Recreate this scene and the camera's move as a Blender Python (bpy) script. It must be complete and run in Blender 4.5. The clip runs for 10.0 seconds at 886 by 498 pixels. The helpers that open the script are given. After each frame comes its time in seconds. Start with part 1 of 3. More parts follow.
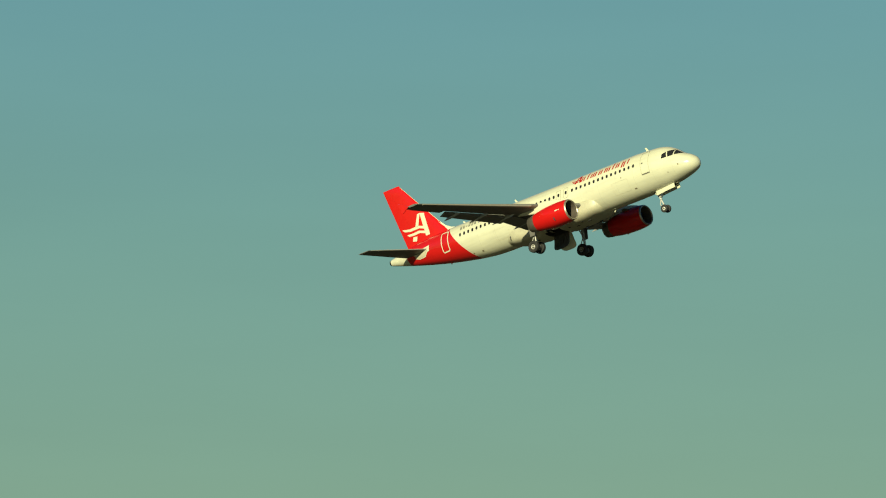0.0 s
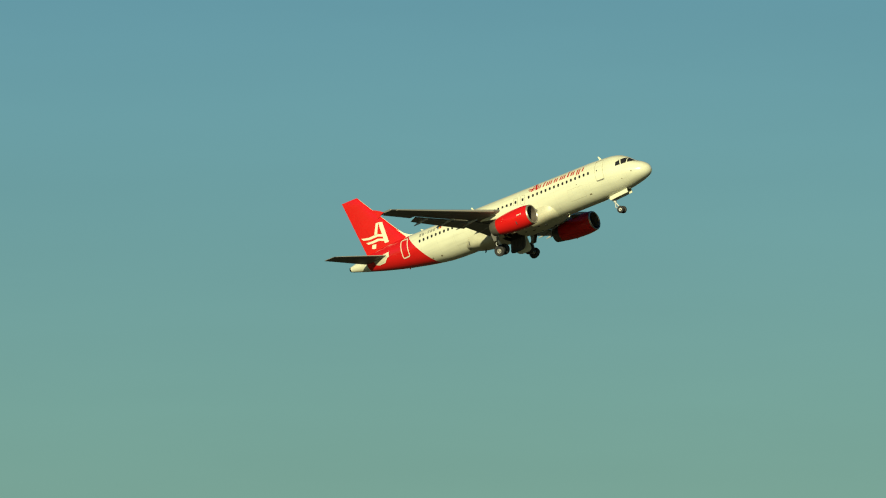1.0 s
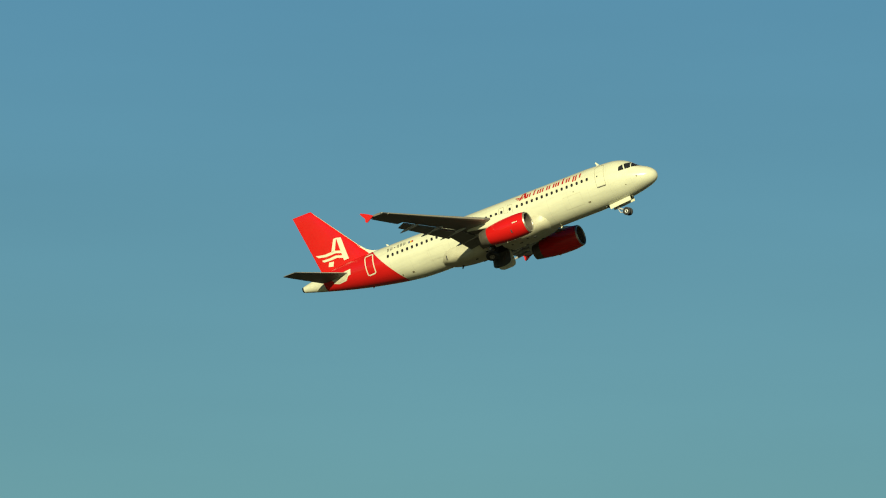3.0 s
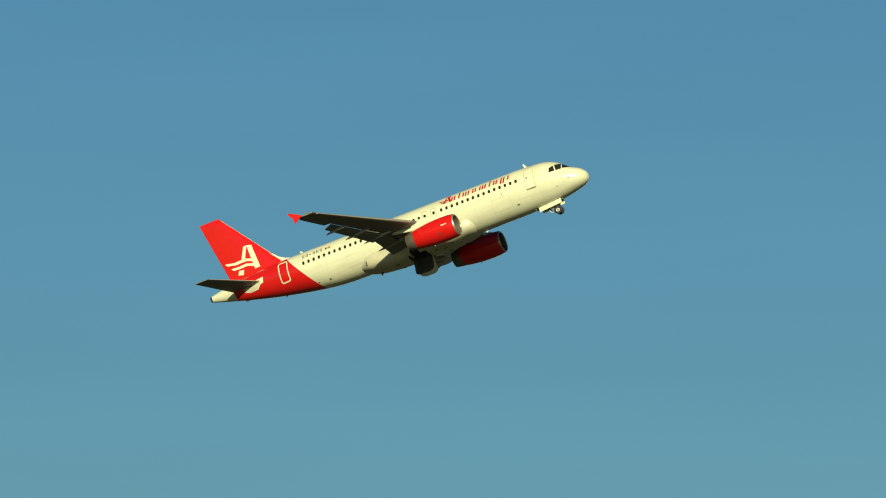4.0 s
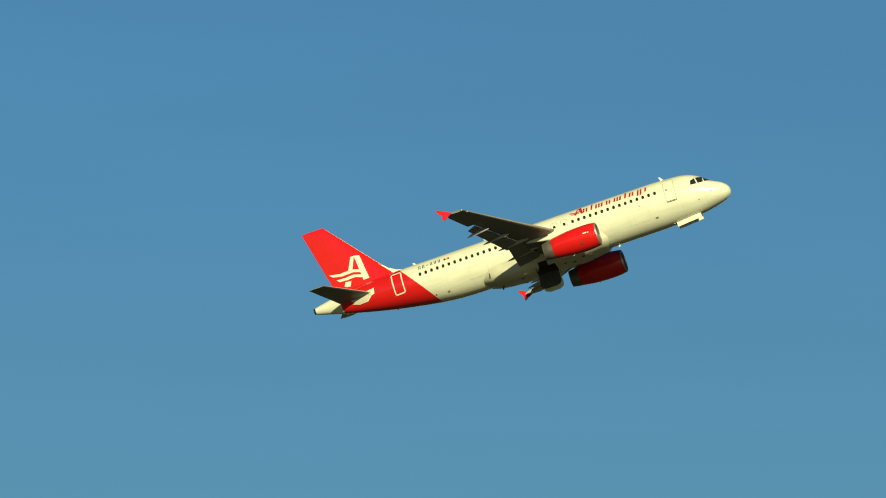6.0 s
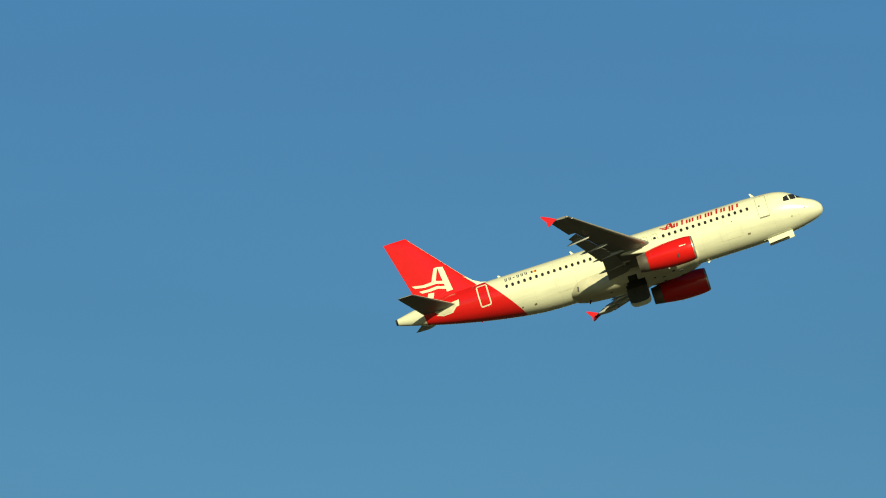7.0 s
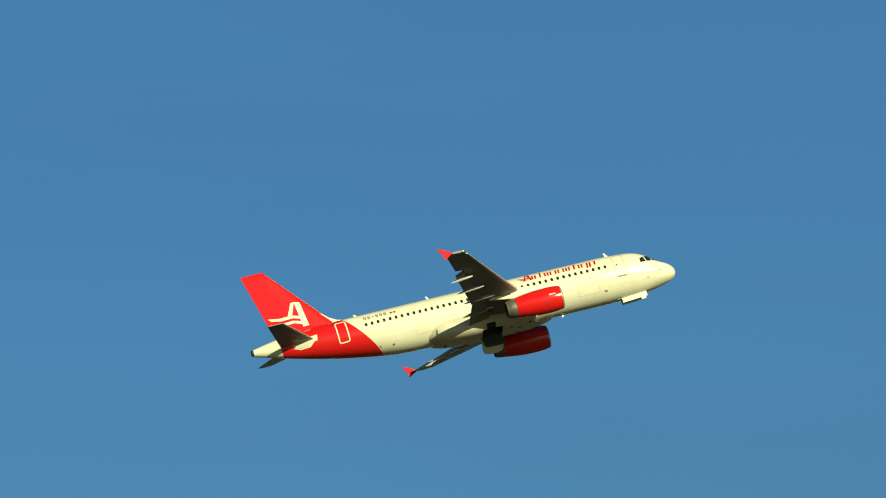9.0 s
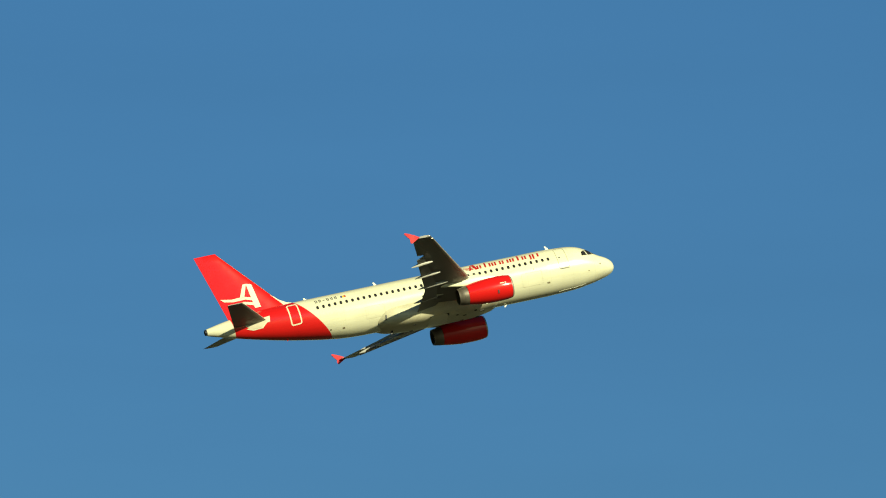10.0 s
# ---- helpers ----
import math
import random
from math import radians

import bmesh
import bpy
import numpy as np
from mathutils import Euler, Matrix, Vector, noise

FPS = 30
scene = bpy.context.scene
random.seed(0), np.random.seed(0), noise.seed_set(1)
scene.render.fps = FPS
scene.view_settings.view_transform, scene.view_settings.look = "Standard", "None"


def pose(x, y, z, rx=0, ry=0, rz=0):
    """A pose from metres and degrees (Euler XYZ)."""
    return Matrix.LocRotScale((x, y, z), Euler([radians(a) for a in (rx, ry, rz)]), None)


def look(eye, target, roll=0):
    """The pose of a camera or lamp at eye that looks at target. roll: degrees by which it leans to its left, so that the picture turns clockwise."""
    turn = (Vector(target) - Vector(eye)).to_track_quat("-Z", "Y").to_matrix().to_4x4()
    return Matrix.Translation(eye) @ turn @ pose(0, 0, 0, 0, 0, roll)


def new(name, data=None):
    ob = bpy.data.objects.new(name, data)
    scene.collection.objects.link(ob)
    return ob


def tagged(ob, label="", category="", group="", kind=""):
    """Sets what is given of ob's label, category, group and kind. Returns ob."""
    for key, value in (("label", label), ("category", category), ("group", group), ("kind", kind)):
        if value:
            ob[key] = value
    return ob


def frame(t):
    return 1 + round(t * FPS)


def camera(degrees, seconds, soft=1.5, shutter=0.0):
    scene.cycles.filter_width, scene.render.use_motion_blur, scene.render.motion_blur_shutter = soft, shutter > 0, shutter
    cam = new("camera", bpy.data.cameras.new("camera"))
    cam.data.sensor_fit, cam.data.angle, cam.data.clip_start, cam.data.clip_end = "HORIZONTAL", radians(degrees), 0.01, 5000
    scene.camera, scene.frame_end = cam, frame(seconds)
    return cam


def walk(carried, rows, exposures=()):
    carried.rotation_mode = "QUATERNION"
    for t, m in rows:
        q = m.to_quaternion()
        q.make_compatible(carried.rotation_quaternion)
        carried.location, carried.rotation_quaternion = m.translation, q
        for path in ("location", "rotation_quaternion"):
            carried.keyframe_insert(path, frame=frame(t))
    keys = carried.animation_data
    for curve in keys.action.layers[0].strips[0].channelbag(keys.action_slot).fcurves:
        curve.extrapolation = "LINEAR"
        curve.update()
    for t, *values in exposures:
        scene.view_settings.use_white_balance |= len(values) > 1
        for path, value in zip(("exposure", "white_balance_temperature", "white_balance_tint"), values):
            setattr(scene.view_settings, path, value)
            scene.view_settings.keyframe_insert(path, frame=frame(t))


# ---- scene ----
cam = camera(5.4756, 10.0, soft=1.1)


def aim(pan, tilt, lean):
    """A tripod head near the ground: turn to the left, tilt up, lean."""
    return pose(0, 0, 1.7, 90 + tilt, 0, pan) @ pose(0, 0, 0, 0, 0, -lean)


# seconds, pan, tilt, lean
HEAD = (
    (0, 43.431, 7.263, -0.296),
    (0.1, 43.016, 7.363, -0.152),
    (0.2, 42.566, 7.465, -0.009),
    (0.3, 42.107, 7.560, 0.134),
    (0.4, 41.652, 7.646, 0.276),
    (0.5, 41.179, 7.750, 0.418),
    (0.6, 40.745, 7.834, 0.468),
    (0.7, 40.344, 7.945, 0.518),
    (0.8, 39.954, 8.054, 0.567),
    (0.9, 39.543, 8.189, 0.617),
    (1, 39.117, 8.360, 0.667),
    (1.1, 38.669, 8.519, 0.616),
    (1.2, 38.204, 8.682, 0.566),
    (1.3, 37.695, 8.824, 0.515),
    (1.4, 37.135, 8.942, 0.465),
    (1.5, 36.551, 9.047, 0.414),
    (1.6, 35.979, 9.125, 0.336),
    (1.7, 35.405, 9.219, 0.258),
    (1.8, 34.870, 9.295, 0.179),
    (1.9, 34.396, 9.386, 0.101),
    (2, 33.998, 9.498, 0.023),
    (2.2, 33.376, 9.708, 0.038),
    (2.5, 31.985, 10.082, 0.048),
    (2.8, 30.607, 10.485, 0.025),
    (3.05, 29.429, 10.820, 0.006),
    (3.3, 28.190, 11.135, 0.006),
    (3.5, 27.031, 11.367, 0.069),
    (3.7, 25.842, 11.603, 0.159),
    (3.8, 25.222, 11.723, 0.204),
    (4, 24.055, 11.969, 0.294),
    (4.2, 22.966, 12.197, 0.210),
    (4.3, 22.462, 12.317, 0.167),
    (4.5, 21.585, 12.555, 0.083),
    (4.7, 20.805, 12.789, -0.061),
    (4.8, 20.351, 12.908, -0.134),
    (5, 19.302, 13.161, -0.278),
    (5.3, 17.633, 13.521, -0.261),
    (5.6, 15.977, 13.888, -0.211),
    (5.95, 14.031, 14.311, -0.148),
    (6.3, 12.034, 14.705, -0.127),
    (6.5, 11.188, 14.948, -0.102),
    (6.7, 10.235, 15.179, -0.015),
    (6.8, 9.663, 15.301, 0.028),
    (7, 8.368, 15.531, 0.115),
    (7.2, 6.998, 15.753, 0.167),
    (7.3, 6.309, 15.853, 0.194),
    (7.5, 4.961, 16.067, 0.246),
    (7.7, 3.769, 16.248, 0.239),
    (8, 2.044, 16.486, 0.229),
    (8.2, 0.802, 16.630, 0.193),
    (8.3, 0.171, 16.725, 0.174),
    (8.5, -1.077, 16.951, 0.138),
    (8.7, -2.295, 17.189, 0.105),
    (9, -4.128, 17.539, 0.055),
    (9.2, -5.312, 17.722, 0.031),
    (9.5, -7.073, 17.957, -0.005),
    (9.7, -8.258, 18.036, -0.049),
    (10, -9.997, 18.100, -0.116),
)
# seconds, stops: the clip brightens slowly as the sky behind deepens
EXPOSED = ((0, -.05), (2.0, -.07), (3.5, -.05), (5.0, 0), (6.5, .10), (8.5, .20), (10, .24))
walk(cam, [(t, aim(p, e, r)) for t, p, e, r in HEAD], EXPOSED)

# ---- light: low warm sun behind the camera, clear sky with haze towards the horizon ----
SUN = Vector((0.405, -0.869, 0.322)).normalized()
sun = new("sun", bpy.data.lights.new("sun", "SUN"))
sun.matrix_world = look(SUN * 100, (0, 0, 0))
sun.data.energy, sun.data.angle, sun.data.color = 5.85, radians(0.53), (1.0, 0.945, 0.585)

world = bpy.data.worlds.new("sky")
scene.world = world
world.use_nodes = True
wn, wl = world.node_tree.nodes, world.node_tree.links
sky = wn.new("ShaderNodeTexSky")
sky.sky_type, sky.sun_disc = "NISHITA", False
sky.sun_elevation, sky.sun_rotation = math.asin(SUN.z), math.atan2(SUN.x, SUN.y)
sky.altitude, sky.air_density, sky.dust_density, sky.ozone_density = 300, 1.0, 0.1, 1.0
coord, split = wn.new("ShaderNodeTexCoord"), wn.new("ShaderNodeSeparateXYZ")
haze, tint = wn.new("ShaderNodeValToRGB"), wn.new("ShaderNodeMix")
tint.data_type, tint.blend_type = "RGBA", "MULTIPLY"
tint.inputs["Factor"].default_value = 1.0
stops = haze.color_ramp.elements
# clear air, greener in the haze low over the horizon; by the sine of the elevation
BANDS = ((0, (0.759, 0.928, 0.606)),
         (0.0958, (0.744, 0.943, 0.663)),
         (0.1271, (0.719, 1.033, 0.791)),
         (0.1564, (0.687, 1.089, 0.960)),
         (0.1977, (0.636, 1.115, 1.152)),
         (0.2284, (0.583, 1.091, 1.223)),
         (0.2672, (0.541, 1.082, 1.329)),
         (0.309, (0.527, 1.098, 1.429)),
         (0.342, (0.520, 1.110, 1.476)),
         (0.4, (0.373, 0.808, 1.087)),
         (0.5, (0.228, 0.497, 0.683)),
         (1, (0.166, 0.373, 0.528)))
for k, (height, colour) in enumerate(BANDS):
    stop = stops[k] if k < 2 else stops.new(height)
    stop.position, stop.color = height, (*colour, 1)
wl.new(coord.outputs["Generated"], split.inputs[0])
wl.new(split.outputs["Z"], haze.inputs[0])
wl.new(sky.outputs[0], tint.inputs["A"])
wl.new(haze.outputs[0], tint.inputs["B"])
# faint uneven haze, drawn out level
thin, level, veil, hazy = wn.new("ShaderNodeTexNoise"), wn.new("ShaderNodeMapping"), wn.new("ShaderNodeMapRange"), wn.new("ShaderNodeVectorMath")
level.inputs["Scale"].default_value = (9, 9, 60)
thin.inputs["Scale"].default_value, thin.inputs["Detail"].default_value = 1.0, 5
veil.inputs[1].default_value, veil.inputs[2].default_value = 0.3, 0.7
veil.inputs[3].default_value, veil.inputs[4].default_value = 0.965, 1.035
hazy.operation = "MULTIPLY"
wl.new(coord.outputs["Generated"], level.inputs[0])
wl.new(level.outputs[0], thin.inputs["Vector"])
wl.new(thin.outputs[0], veil.inputs[0])
wl.new(tint.outputs["Result"], hazy.inputs[0])
wl.new(veil.outputs[0], hazy.inputs[1])
wl.new(hazy.outputs[0], wn["Background"].inputs[0])
wn["Background"].inputs[1].default_value = 0.05


# ---- materials ----
def material(name, colour, rough=0.4, metal=0.0, grain=0.06, scale=3.0, fine=40.0, bump=0.004, coat=0.0):
    """Paint, metal or rubber: broad stains, fine grain and slight relief."""
    mat = bpy.data.materials.new(name)
    mat.use_nodes = True
    n, l = mat.node_tree.nodes, mat.node_tree.links
    b = n["Principled BSDF"]
    b.inputs["Metallic"].default_value = metal
    b.inputs["Coat Weight"].default_value = coat
    b.inputs["Coat Roughness"].default_value = 0.10
    c = n.new("ShaderNodeTexCoord")
    big, small = n.new("ShaderNodeTexNoise"), n.new("ShaderNodeTexNoise")
    big.inputs["Scale"].default_value, small.inputs["Scale"].default_value = scale, fine
    big.inputs["Detail"].default_value = 5
    for t in (big, small):
        l.new(c.outputs["Object"], t.inputs["Vector"])
    add = n.new("ShaderNodeMath")
    add.operation = "ADD"
    l.new(big.outputs[0], add.inputs[0])
    l.new(small.outputs[0], add.inputs[1])
    ramp = n.new("ShaderNodeMapRange")
    ramp.inputs[1].default_value, ramp.inputs[2].default_value = 0.6, 1.4
    ramp.inputs[3].default_value, ramp.inputs[4].default_value = 1 - grain, 1 + grain
    l.new(add.outputs[0], ramp.inputs[0])
    mul = n.new("ShaderNodeVectorMath")
    mul.operation = "MULTIPLY"
    mul.inputs[0].default_value = colour[:3]
    l.new(ramp.outputs[0], mul.inputs[1])
    l.new(mul.outputs[0], b.inputs["Base Color"])
    rr = n.new("ShaderNodeMapRange")
    rr.inputs[3].default_value, rr.inputs[4].default_value = rough * 0.8, min(1, rough * 1.25)
    l.new(big.outputs[0], rr.inputs[0])
    l.new(rr.outputs[0], b.inputs["Roughness"])
    bp = n.new("ShaderNodeBump")
    bp.inputs["Strength"].default_value, bp.inputs["Distance"].default_value = 0.3, bump
    l.new(small.outputs[0], bp.inputs["Height"])
    l.new(bp.outputs[0], b.inputs["Normal"])
    return mat


CREAM, RED_PAINT = (0.665, 0.663, 0.50), (0.57, 0.010, 0.009)
white_paint = material("white_paint", CREAM, 0.24, 0, 0.05, 0.9, 25, 0.003, 0.5)
red_paint = material("red_paint", RED_PAINT, 0.15, 0, 0.07, 1.1, 30, 0.001, 0.0)
wing_grey = material("wing_grey_paint", (0.15, 0.147, 0.135), 0.45, 0, 0.16, 1.4, 22, 0.004)
flap_grey = material("flap_grey_paint", (0.16, 0.158, 0.143), 0.42, 0, 0.16, 1.8, 22, 0.004)
fairing_grey = material("fairing_grey_paint", (0.36, 0.36, 0.33), 0.4, 0, 0.14, 1.8, 22, 0.004)
bare_metal = material("bare_metal", (0.55, 0.52, 0.44), 0.42, 0.55, 0.1, 4, 60, 0.002)
slat_metal = material("slat_metal", (0.34, 0.32, 0.27), 0.45, 0.35, 0.1, 4, 60, 0.002)
lip_metal = material("lip_metal", (0.42, 0.38, 0.31), 0.35, 0.7, 0.12, 4, 60, 0.002)
duct_lining = material("duct_lining", (0.09, 0.075, 0.06), 0.6, 0.1, 0.2, 4, 60, 0.003)
hot_metal = material("hot_metal", (0.17, 0.152, 0.125), 0.45, 0.6, 0.2, 3, 50, 0.003)
dark_metal = material("dark_metal", (0.05, 0.05, 0.055), 0.45, 0.8, 0.2, 5, 60, 0.003)
fan_metal = material("fan_metal", (0.10, 0.10, 0.11), 0.4, 0.9, 0.2, 5, 60, 0.003)
rubber = material("tyre_rubber", (0.022, 0.022, 0.022), 0.75, 0, 0.2, 6, 80, 0.004)
hub_paint = material("hub_paint", (0.60, 0.59, 0.53), 0.4, 0.2, 0.12, 8, 80, 0.002)
rim_grey = material("rim_grey", (0.32, 0.31, 0.28), 0.45, 0.3, 0.15, 8, 80, 0.002)
gear_paint = material("gear_paint", (0.48, 0.48, 0.45), 0.45, 0.1, 0.15, 6, 60, 0.003)
lining = material("door_lining", (0.06, 0.058, 0.05), 0.7, 0, 0.3, 3, 30, 0.006)
well_dark = material("bay_primer", (0.02, 0.022, 0.018), 0.7, 0, 0.3, 3, 30, 0.006)
glass = material("window_glass", (0.02, 0.02, 0.022), 0.12, 0, 0.2, 2, 30, 0.0)
seal = material("door_seal", (0.54, 0.51, 0.38), 0.6, 0, 0.15, 4, 40, 0.002)
letter_red = material("letter_red", (0.42, 0.014, 0.012), 0.35, 0, 0.06, 3, 40, 0.002)
hatch_seal = material("hatch_seal", (0.26, 0.23, 0.14), 0.6)
# darker and more mottled than the fuselage cream, over fairing and leg bay doors
belly_cream = material("belly_cream", (0.52, 0.50, 0.36), 0.4, 0, 0.16, 1.2, 14, 0.004)
port_dark = material("port_dark", (0.20, 0.17, 0.10), 0.5)
letter_dark = material("letter_dark", (0.06, 0.06, 0.065), 0.4, 0, 0.1, 3, 40, 0.002)
flag_blue = material("flag_blue", (0.02, 0.04, 0.22), 0.4)
flag_yellow = material("flag_yellow", (0.75, 0.45, 0.03), 0.4)


def livery():
    """Cream fuselage paint whose tail section is red behind a slanting edge, with a cream tail cone and oily belly stains."""
    mat = material("fuselage_livery", CREAM, 0.24, 0, 0.05, 0.9, 25, 0.003, 0.5)
    n, l = mat.node_tree.nodes, mat.node_tree.links
    b = n["Principled BSDF"]
    source = b.inputs["Base Color"].links[0].from_socket
    c, xyz = n.new("ShaderNodeTexCoord"), n.new("ShaderNodeSeparateXYZ")
    l.new(c.outputs["Object"], xyz.inputs[0])

    def step(expr_a, expr_b, width):
        """0 to 1 as expr_a * x + expr_b * z passes zero."""
        m1, m2 = n.new("ShaderNodeMath"), n.new("ShaderNodeMath")
        m1.operation, m2.operation = "MULTIPLY_ADD", "MULTIPLY_ADD"
        l.new(xyz.outputs["X"], m1.inputs[0])
        m1.inputs[1].default_value, m1.inputs[2].default_value = expr_a[0], expr_a[1]
        l.new(xyz.outputs["Z"], m2.inputs[0])
        m2.inputs[1].default_value = expr_b
        l.new(m1.outputs[0], m2.inputs[2])
        r = n.new("ShaderNodeMapRange")
        r.inputs[1].default_value, r.inputs[2].default_value = -width, width
        l.new(m2.outputs[0], r.inputs[0])
        return r.outputs[0]

    # x = 17 - station
    front = step((-1.0, 17 - 28.07), -0.733, 0.02)
    back = step((1.0, 35.15 - 17), 0.1, 0.02)
    both = n.new("ShaderNodeMath")
    both.operation = "MULTIPLY"
    l.new(front, both.inputs[0])
    l.new(back, both.inputs[1])
    mix = n.new("ShaderNodeMix")
    mix.data_type = "RGBA"
    l.new(both.outputs[0], mix.inputs["Factor"])
    l.new(source, mix.inputs["A"])
    mix.inputs["B"].default_value = (*RED_PAINT, 1)
    # streaks of oil and dust drawn out along the body
    streak, smap = n.new("ShaderNodeTexNoise"), n.new("ShaderNodeMapping")
    smap.inputs["Scale"].default_value = (0.25, 2.5, 2.5)
    streak.inputs["Scale"].default_value, streak.inputs["Detail"].default_value = 1.0, 6
    l.new(c.outputs["Object"], smap.inputs[0])
    l.new(smap.outputs[0], streak.inputs["Vector"])
    sm = n.new("ShaderNodeMapRange")
    sm.inputs[1].default_value, sm.inputs[2].default_value = 0.45, 0.8
    sm.inputs[3].default_value, sm.inputs[4].default_value = 1.0, 0.87
    l.new(streak.outputs[0], sm.inputs[0])
    # skin joints every 2.13 m
    wrap = n.new("ShaderNodeMath")
    wrap.operation = "PINGPONG"
    l.new(xyz.outputs["X"], wrap.inputs[0])
    wrap.inputs[1].default_value = 1.066
    jn = n.new("ShaderNodeMapRange")
    jn.inputs[1].default_value, jn.inputs[2].default_value = 0.004, 0.02
    jn.inputs[3].default_value, jn.inputs[4].default_value = 0.86, 1.0
    l.new(wrap.outputs[0], jn.inputs[0])
    wear = n.new("ShaderNodeMath")
    wear.operation = "MULTIPLY"
    l.new(sm.outputs[0], wear.inputs[0])
    l.new(jn.outputs[0], wear.inputs[1])
    out = n.new("ShaderNodeVectorMath")
    out.operation = "MULTIPLY"
    l.new(mix.outputs["Result"], out.inputs[0])
    l.new(wear.outputs[0], out.inputs[1])
    l.new(out.outputs[0], b.inputs["Base Color"])
    return mat


body_paint = livery()
field = material("dry_grass_field", (0.032, 0.030, 0.012), 0.95, 0, 0.5, 0.02, 0.6, 0.05)


# ---- building helpers ----
def B(s, y, z):
    """A place on the aircraft: s metres behind the nose, y to its left, z up."""
    return Vector((17 - s, y, z))


def part(name, bm, mats, parent, label="", smooth=True, at=None):
    """Link a bmesh as one mesh object under a thing or a part."""
    bmesh.ops.recalc_face_normals(bm, faces=bm.faces)
    me = bpy.data.meshes.new(name)
    bm.to_mesh(me)
    bm.free()
    for m in mats if isinstance(mats, (list, tuple)) else [mats]:
        me.materials.append(m)
    if smooth:
        me.shade_smooth()
        me.set_sharp_from_angle(angle=radians(38))
    ob = new(name, me)
    ob.parent = parent
    if at is not None:
        ob.location = at
    return tagged(ob, label)


def share(name, me, parent, m, label=""):
    ob = new(name, me)
    ob.parent = parent
    ob.matrix_local = m
    return tagged(ob, label)


def loft(bm, rings, caps=True, closed=True, skip=None, mat=0):
    """Skin between rings of equally many points; skip(centre) leaves a face out."""
    made = [[bm.verts.new(p) for p in ring] for ring in rings]
    k = len(rings[0])
    for a, b in zip(made, made[1:]):
        for i in range(k if closed else k - 1):
            j = (i + 1) % k
            if skip and skip((a[i].co + a[j].co + b[i].co + b[j].co) / 4):
                continue
            bm.faces.new((a[i], a[j], b[j], b[i])).material_index = mat
    if caps and closed:
        for ring in (made[0], made[-1]):
            bm.faces.new(ring).material_index = mat
    return made


def curve_through(xs, ys):
    """Monotone cubic through knots."""
    xs, ys = np.array(xs, float), np.array(ys, float)
    h, d = np.diff(xs), np.diff(ys) / np.diff(xs)
    m = np.zeros(len(xs))
    m[0], m[-1] = d[0], d[-1]
    for i in range(1, len(xs) - 1):
        if d[i - 1] * d[i] > 0:
            w1, w2 = 2 * h[i] + h[i - 1], h[i] + 2 * h[i - 1]
            m[i] = (w1 + w2) / (w1 / d[i - 1] + w2 / d[i])

    def f(x):
        i = int(np.clip(np.searchsorted(xs, x) - 1, 0, len(h) - 1))
        t = (x - xs[i]) / h[i]
        return float((2 * t**3 - 3 * t**2 + 1) * ys[i] + (t**3 - 2 * t**2 + t) * h[i] * m[i]
                     + (3 * t**2 - 2 * t**3) * ys[i + 1] + (t**3 - t**2) * h[i] * m[i + 1])
    return f


def slab(bm, outline, thick, mat=0):
    """A plate: outline of places, thickened along the vector thick, half to each side."""
    t = Vector(thick) / 2
    a = [bm.verts.new(p - t) for p in outline]
    b = [bm.verts.new(p + t) for p in outline]
    bm.faces.new(a).material_index = mat
    bm.faces.new(b[::-1]).material_index = mat
    for i in range(len(a)):
        j = (i + 1) % len(a)
        bm.faces.new((a[i], a[j], b[j], b[i])).material_index = mat


def tube(bm, a, b, r0, r1=None, k=14, mat=0):
    """A round bar from a to b."""
    a, b = Vector(a), Vector(b)
    r1 = r0 if r1 is None else r1
    q = (b - a).to_track_quat("Z", "Y")
    rings = []
    for p, r in ((a, r0), (b, r1)):
        rings.append([p + q @ Vector((r * math.cos(2 * math.pi * i / k), r * math.sin(2 * math.pi * i / k), 0)) for i in range(k)])
    loft(bm, rings, mat=mat)


def revolve(bm, profile, centre, k=40, mat=0, close=False):
    """Rings about a fore-and-aft axis: profile of (station, radius)."""
    rings = [[B(s, centre[0] + r * math.cos(2 * math.pi * i / k), centre[1] + r * math.sin(2 * math.pi * i / k)) for i in range(k)]
             for s, r in profile]
    loft(bm, rings, caps=close, mat=mat)


# ---- ground, never in view: an open airfield that throws light back up ----
gb = bmesh.new()
bmesh.ops.create_grid(gb, x_segments=24, y_segments=24, size=4500)
gm = bpy.data.meshes.new("ground")
gb.to_mesh(gm)
gb.free()
gm.materials.append(field)
tagged(new("ground", gm), "flat airfield of dry green grass reaching the horizon", "ground", kind="structure")

# ---- the airliner ----
airliner = tagged(new("airliner"), "cream white twin-engine passenger jet with red tail and engines, climbing", "airplane", kind="thing")

# fuselage outline: knots over the square root of the station near the nose
NOSE_END = 6.5
top_n = curve_through([0, .2, .45, .8, 1.15, 1.30, 1.52, 1.75, 2.0, 2.55], [-.63, -.41, -.13, .24, .60, .85, 1.34, 1.72, 1.93, 2.07])
low_n = curve_through([0, .2, .45, .8, 1.15, 1.6, 2.0, 2.55], [-.63, -.85, -1.09, -1.35, -1.55, -1.80, -1.97, -2.07])
wid_n = curve_through([0, .2, .45, .8, 1.15, 1.6, 2.0, 2.55], [0, .26, .58, .96, 1.26, 1.60, 1.83, 1.975])
top_t = curve_through([6.5, 29.5, 32, 34, 36, 37.55], [2.07, 2.07, 2.02, 1.88, 1.62, 1.32])
low_t = curve_through([6.5, 23.2, 25, 27, 29, 31, 33, 35, 36.6, 37.55], [-2.07, -2.07, -2.01, -1.78, -1.44, -1.04, -.57, -.04, .42, .71])
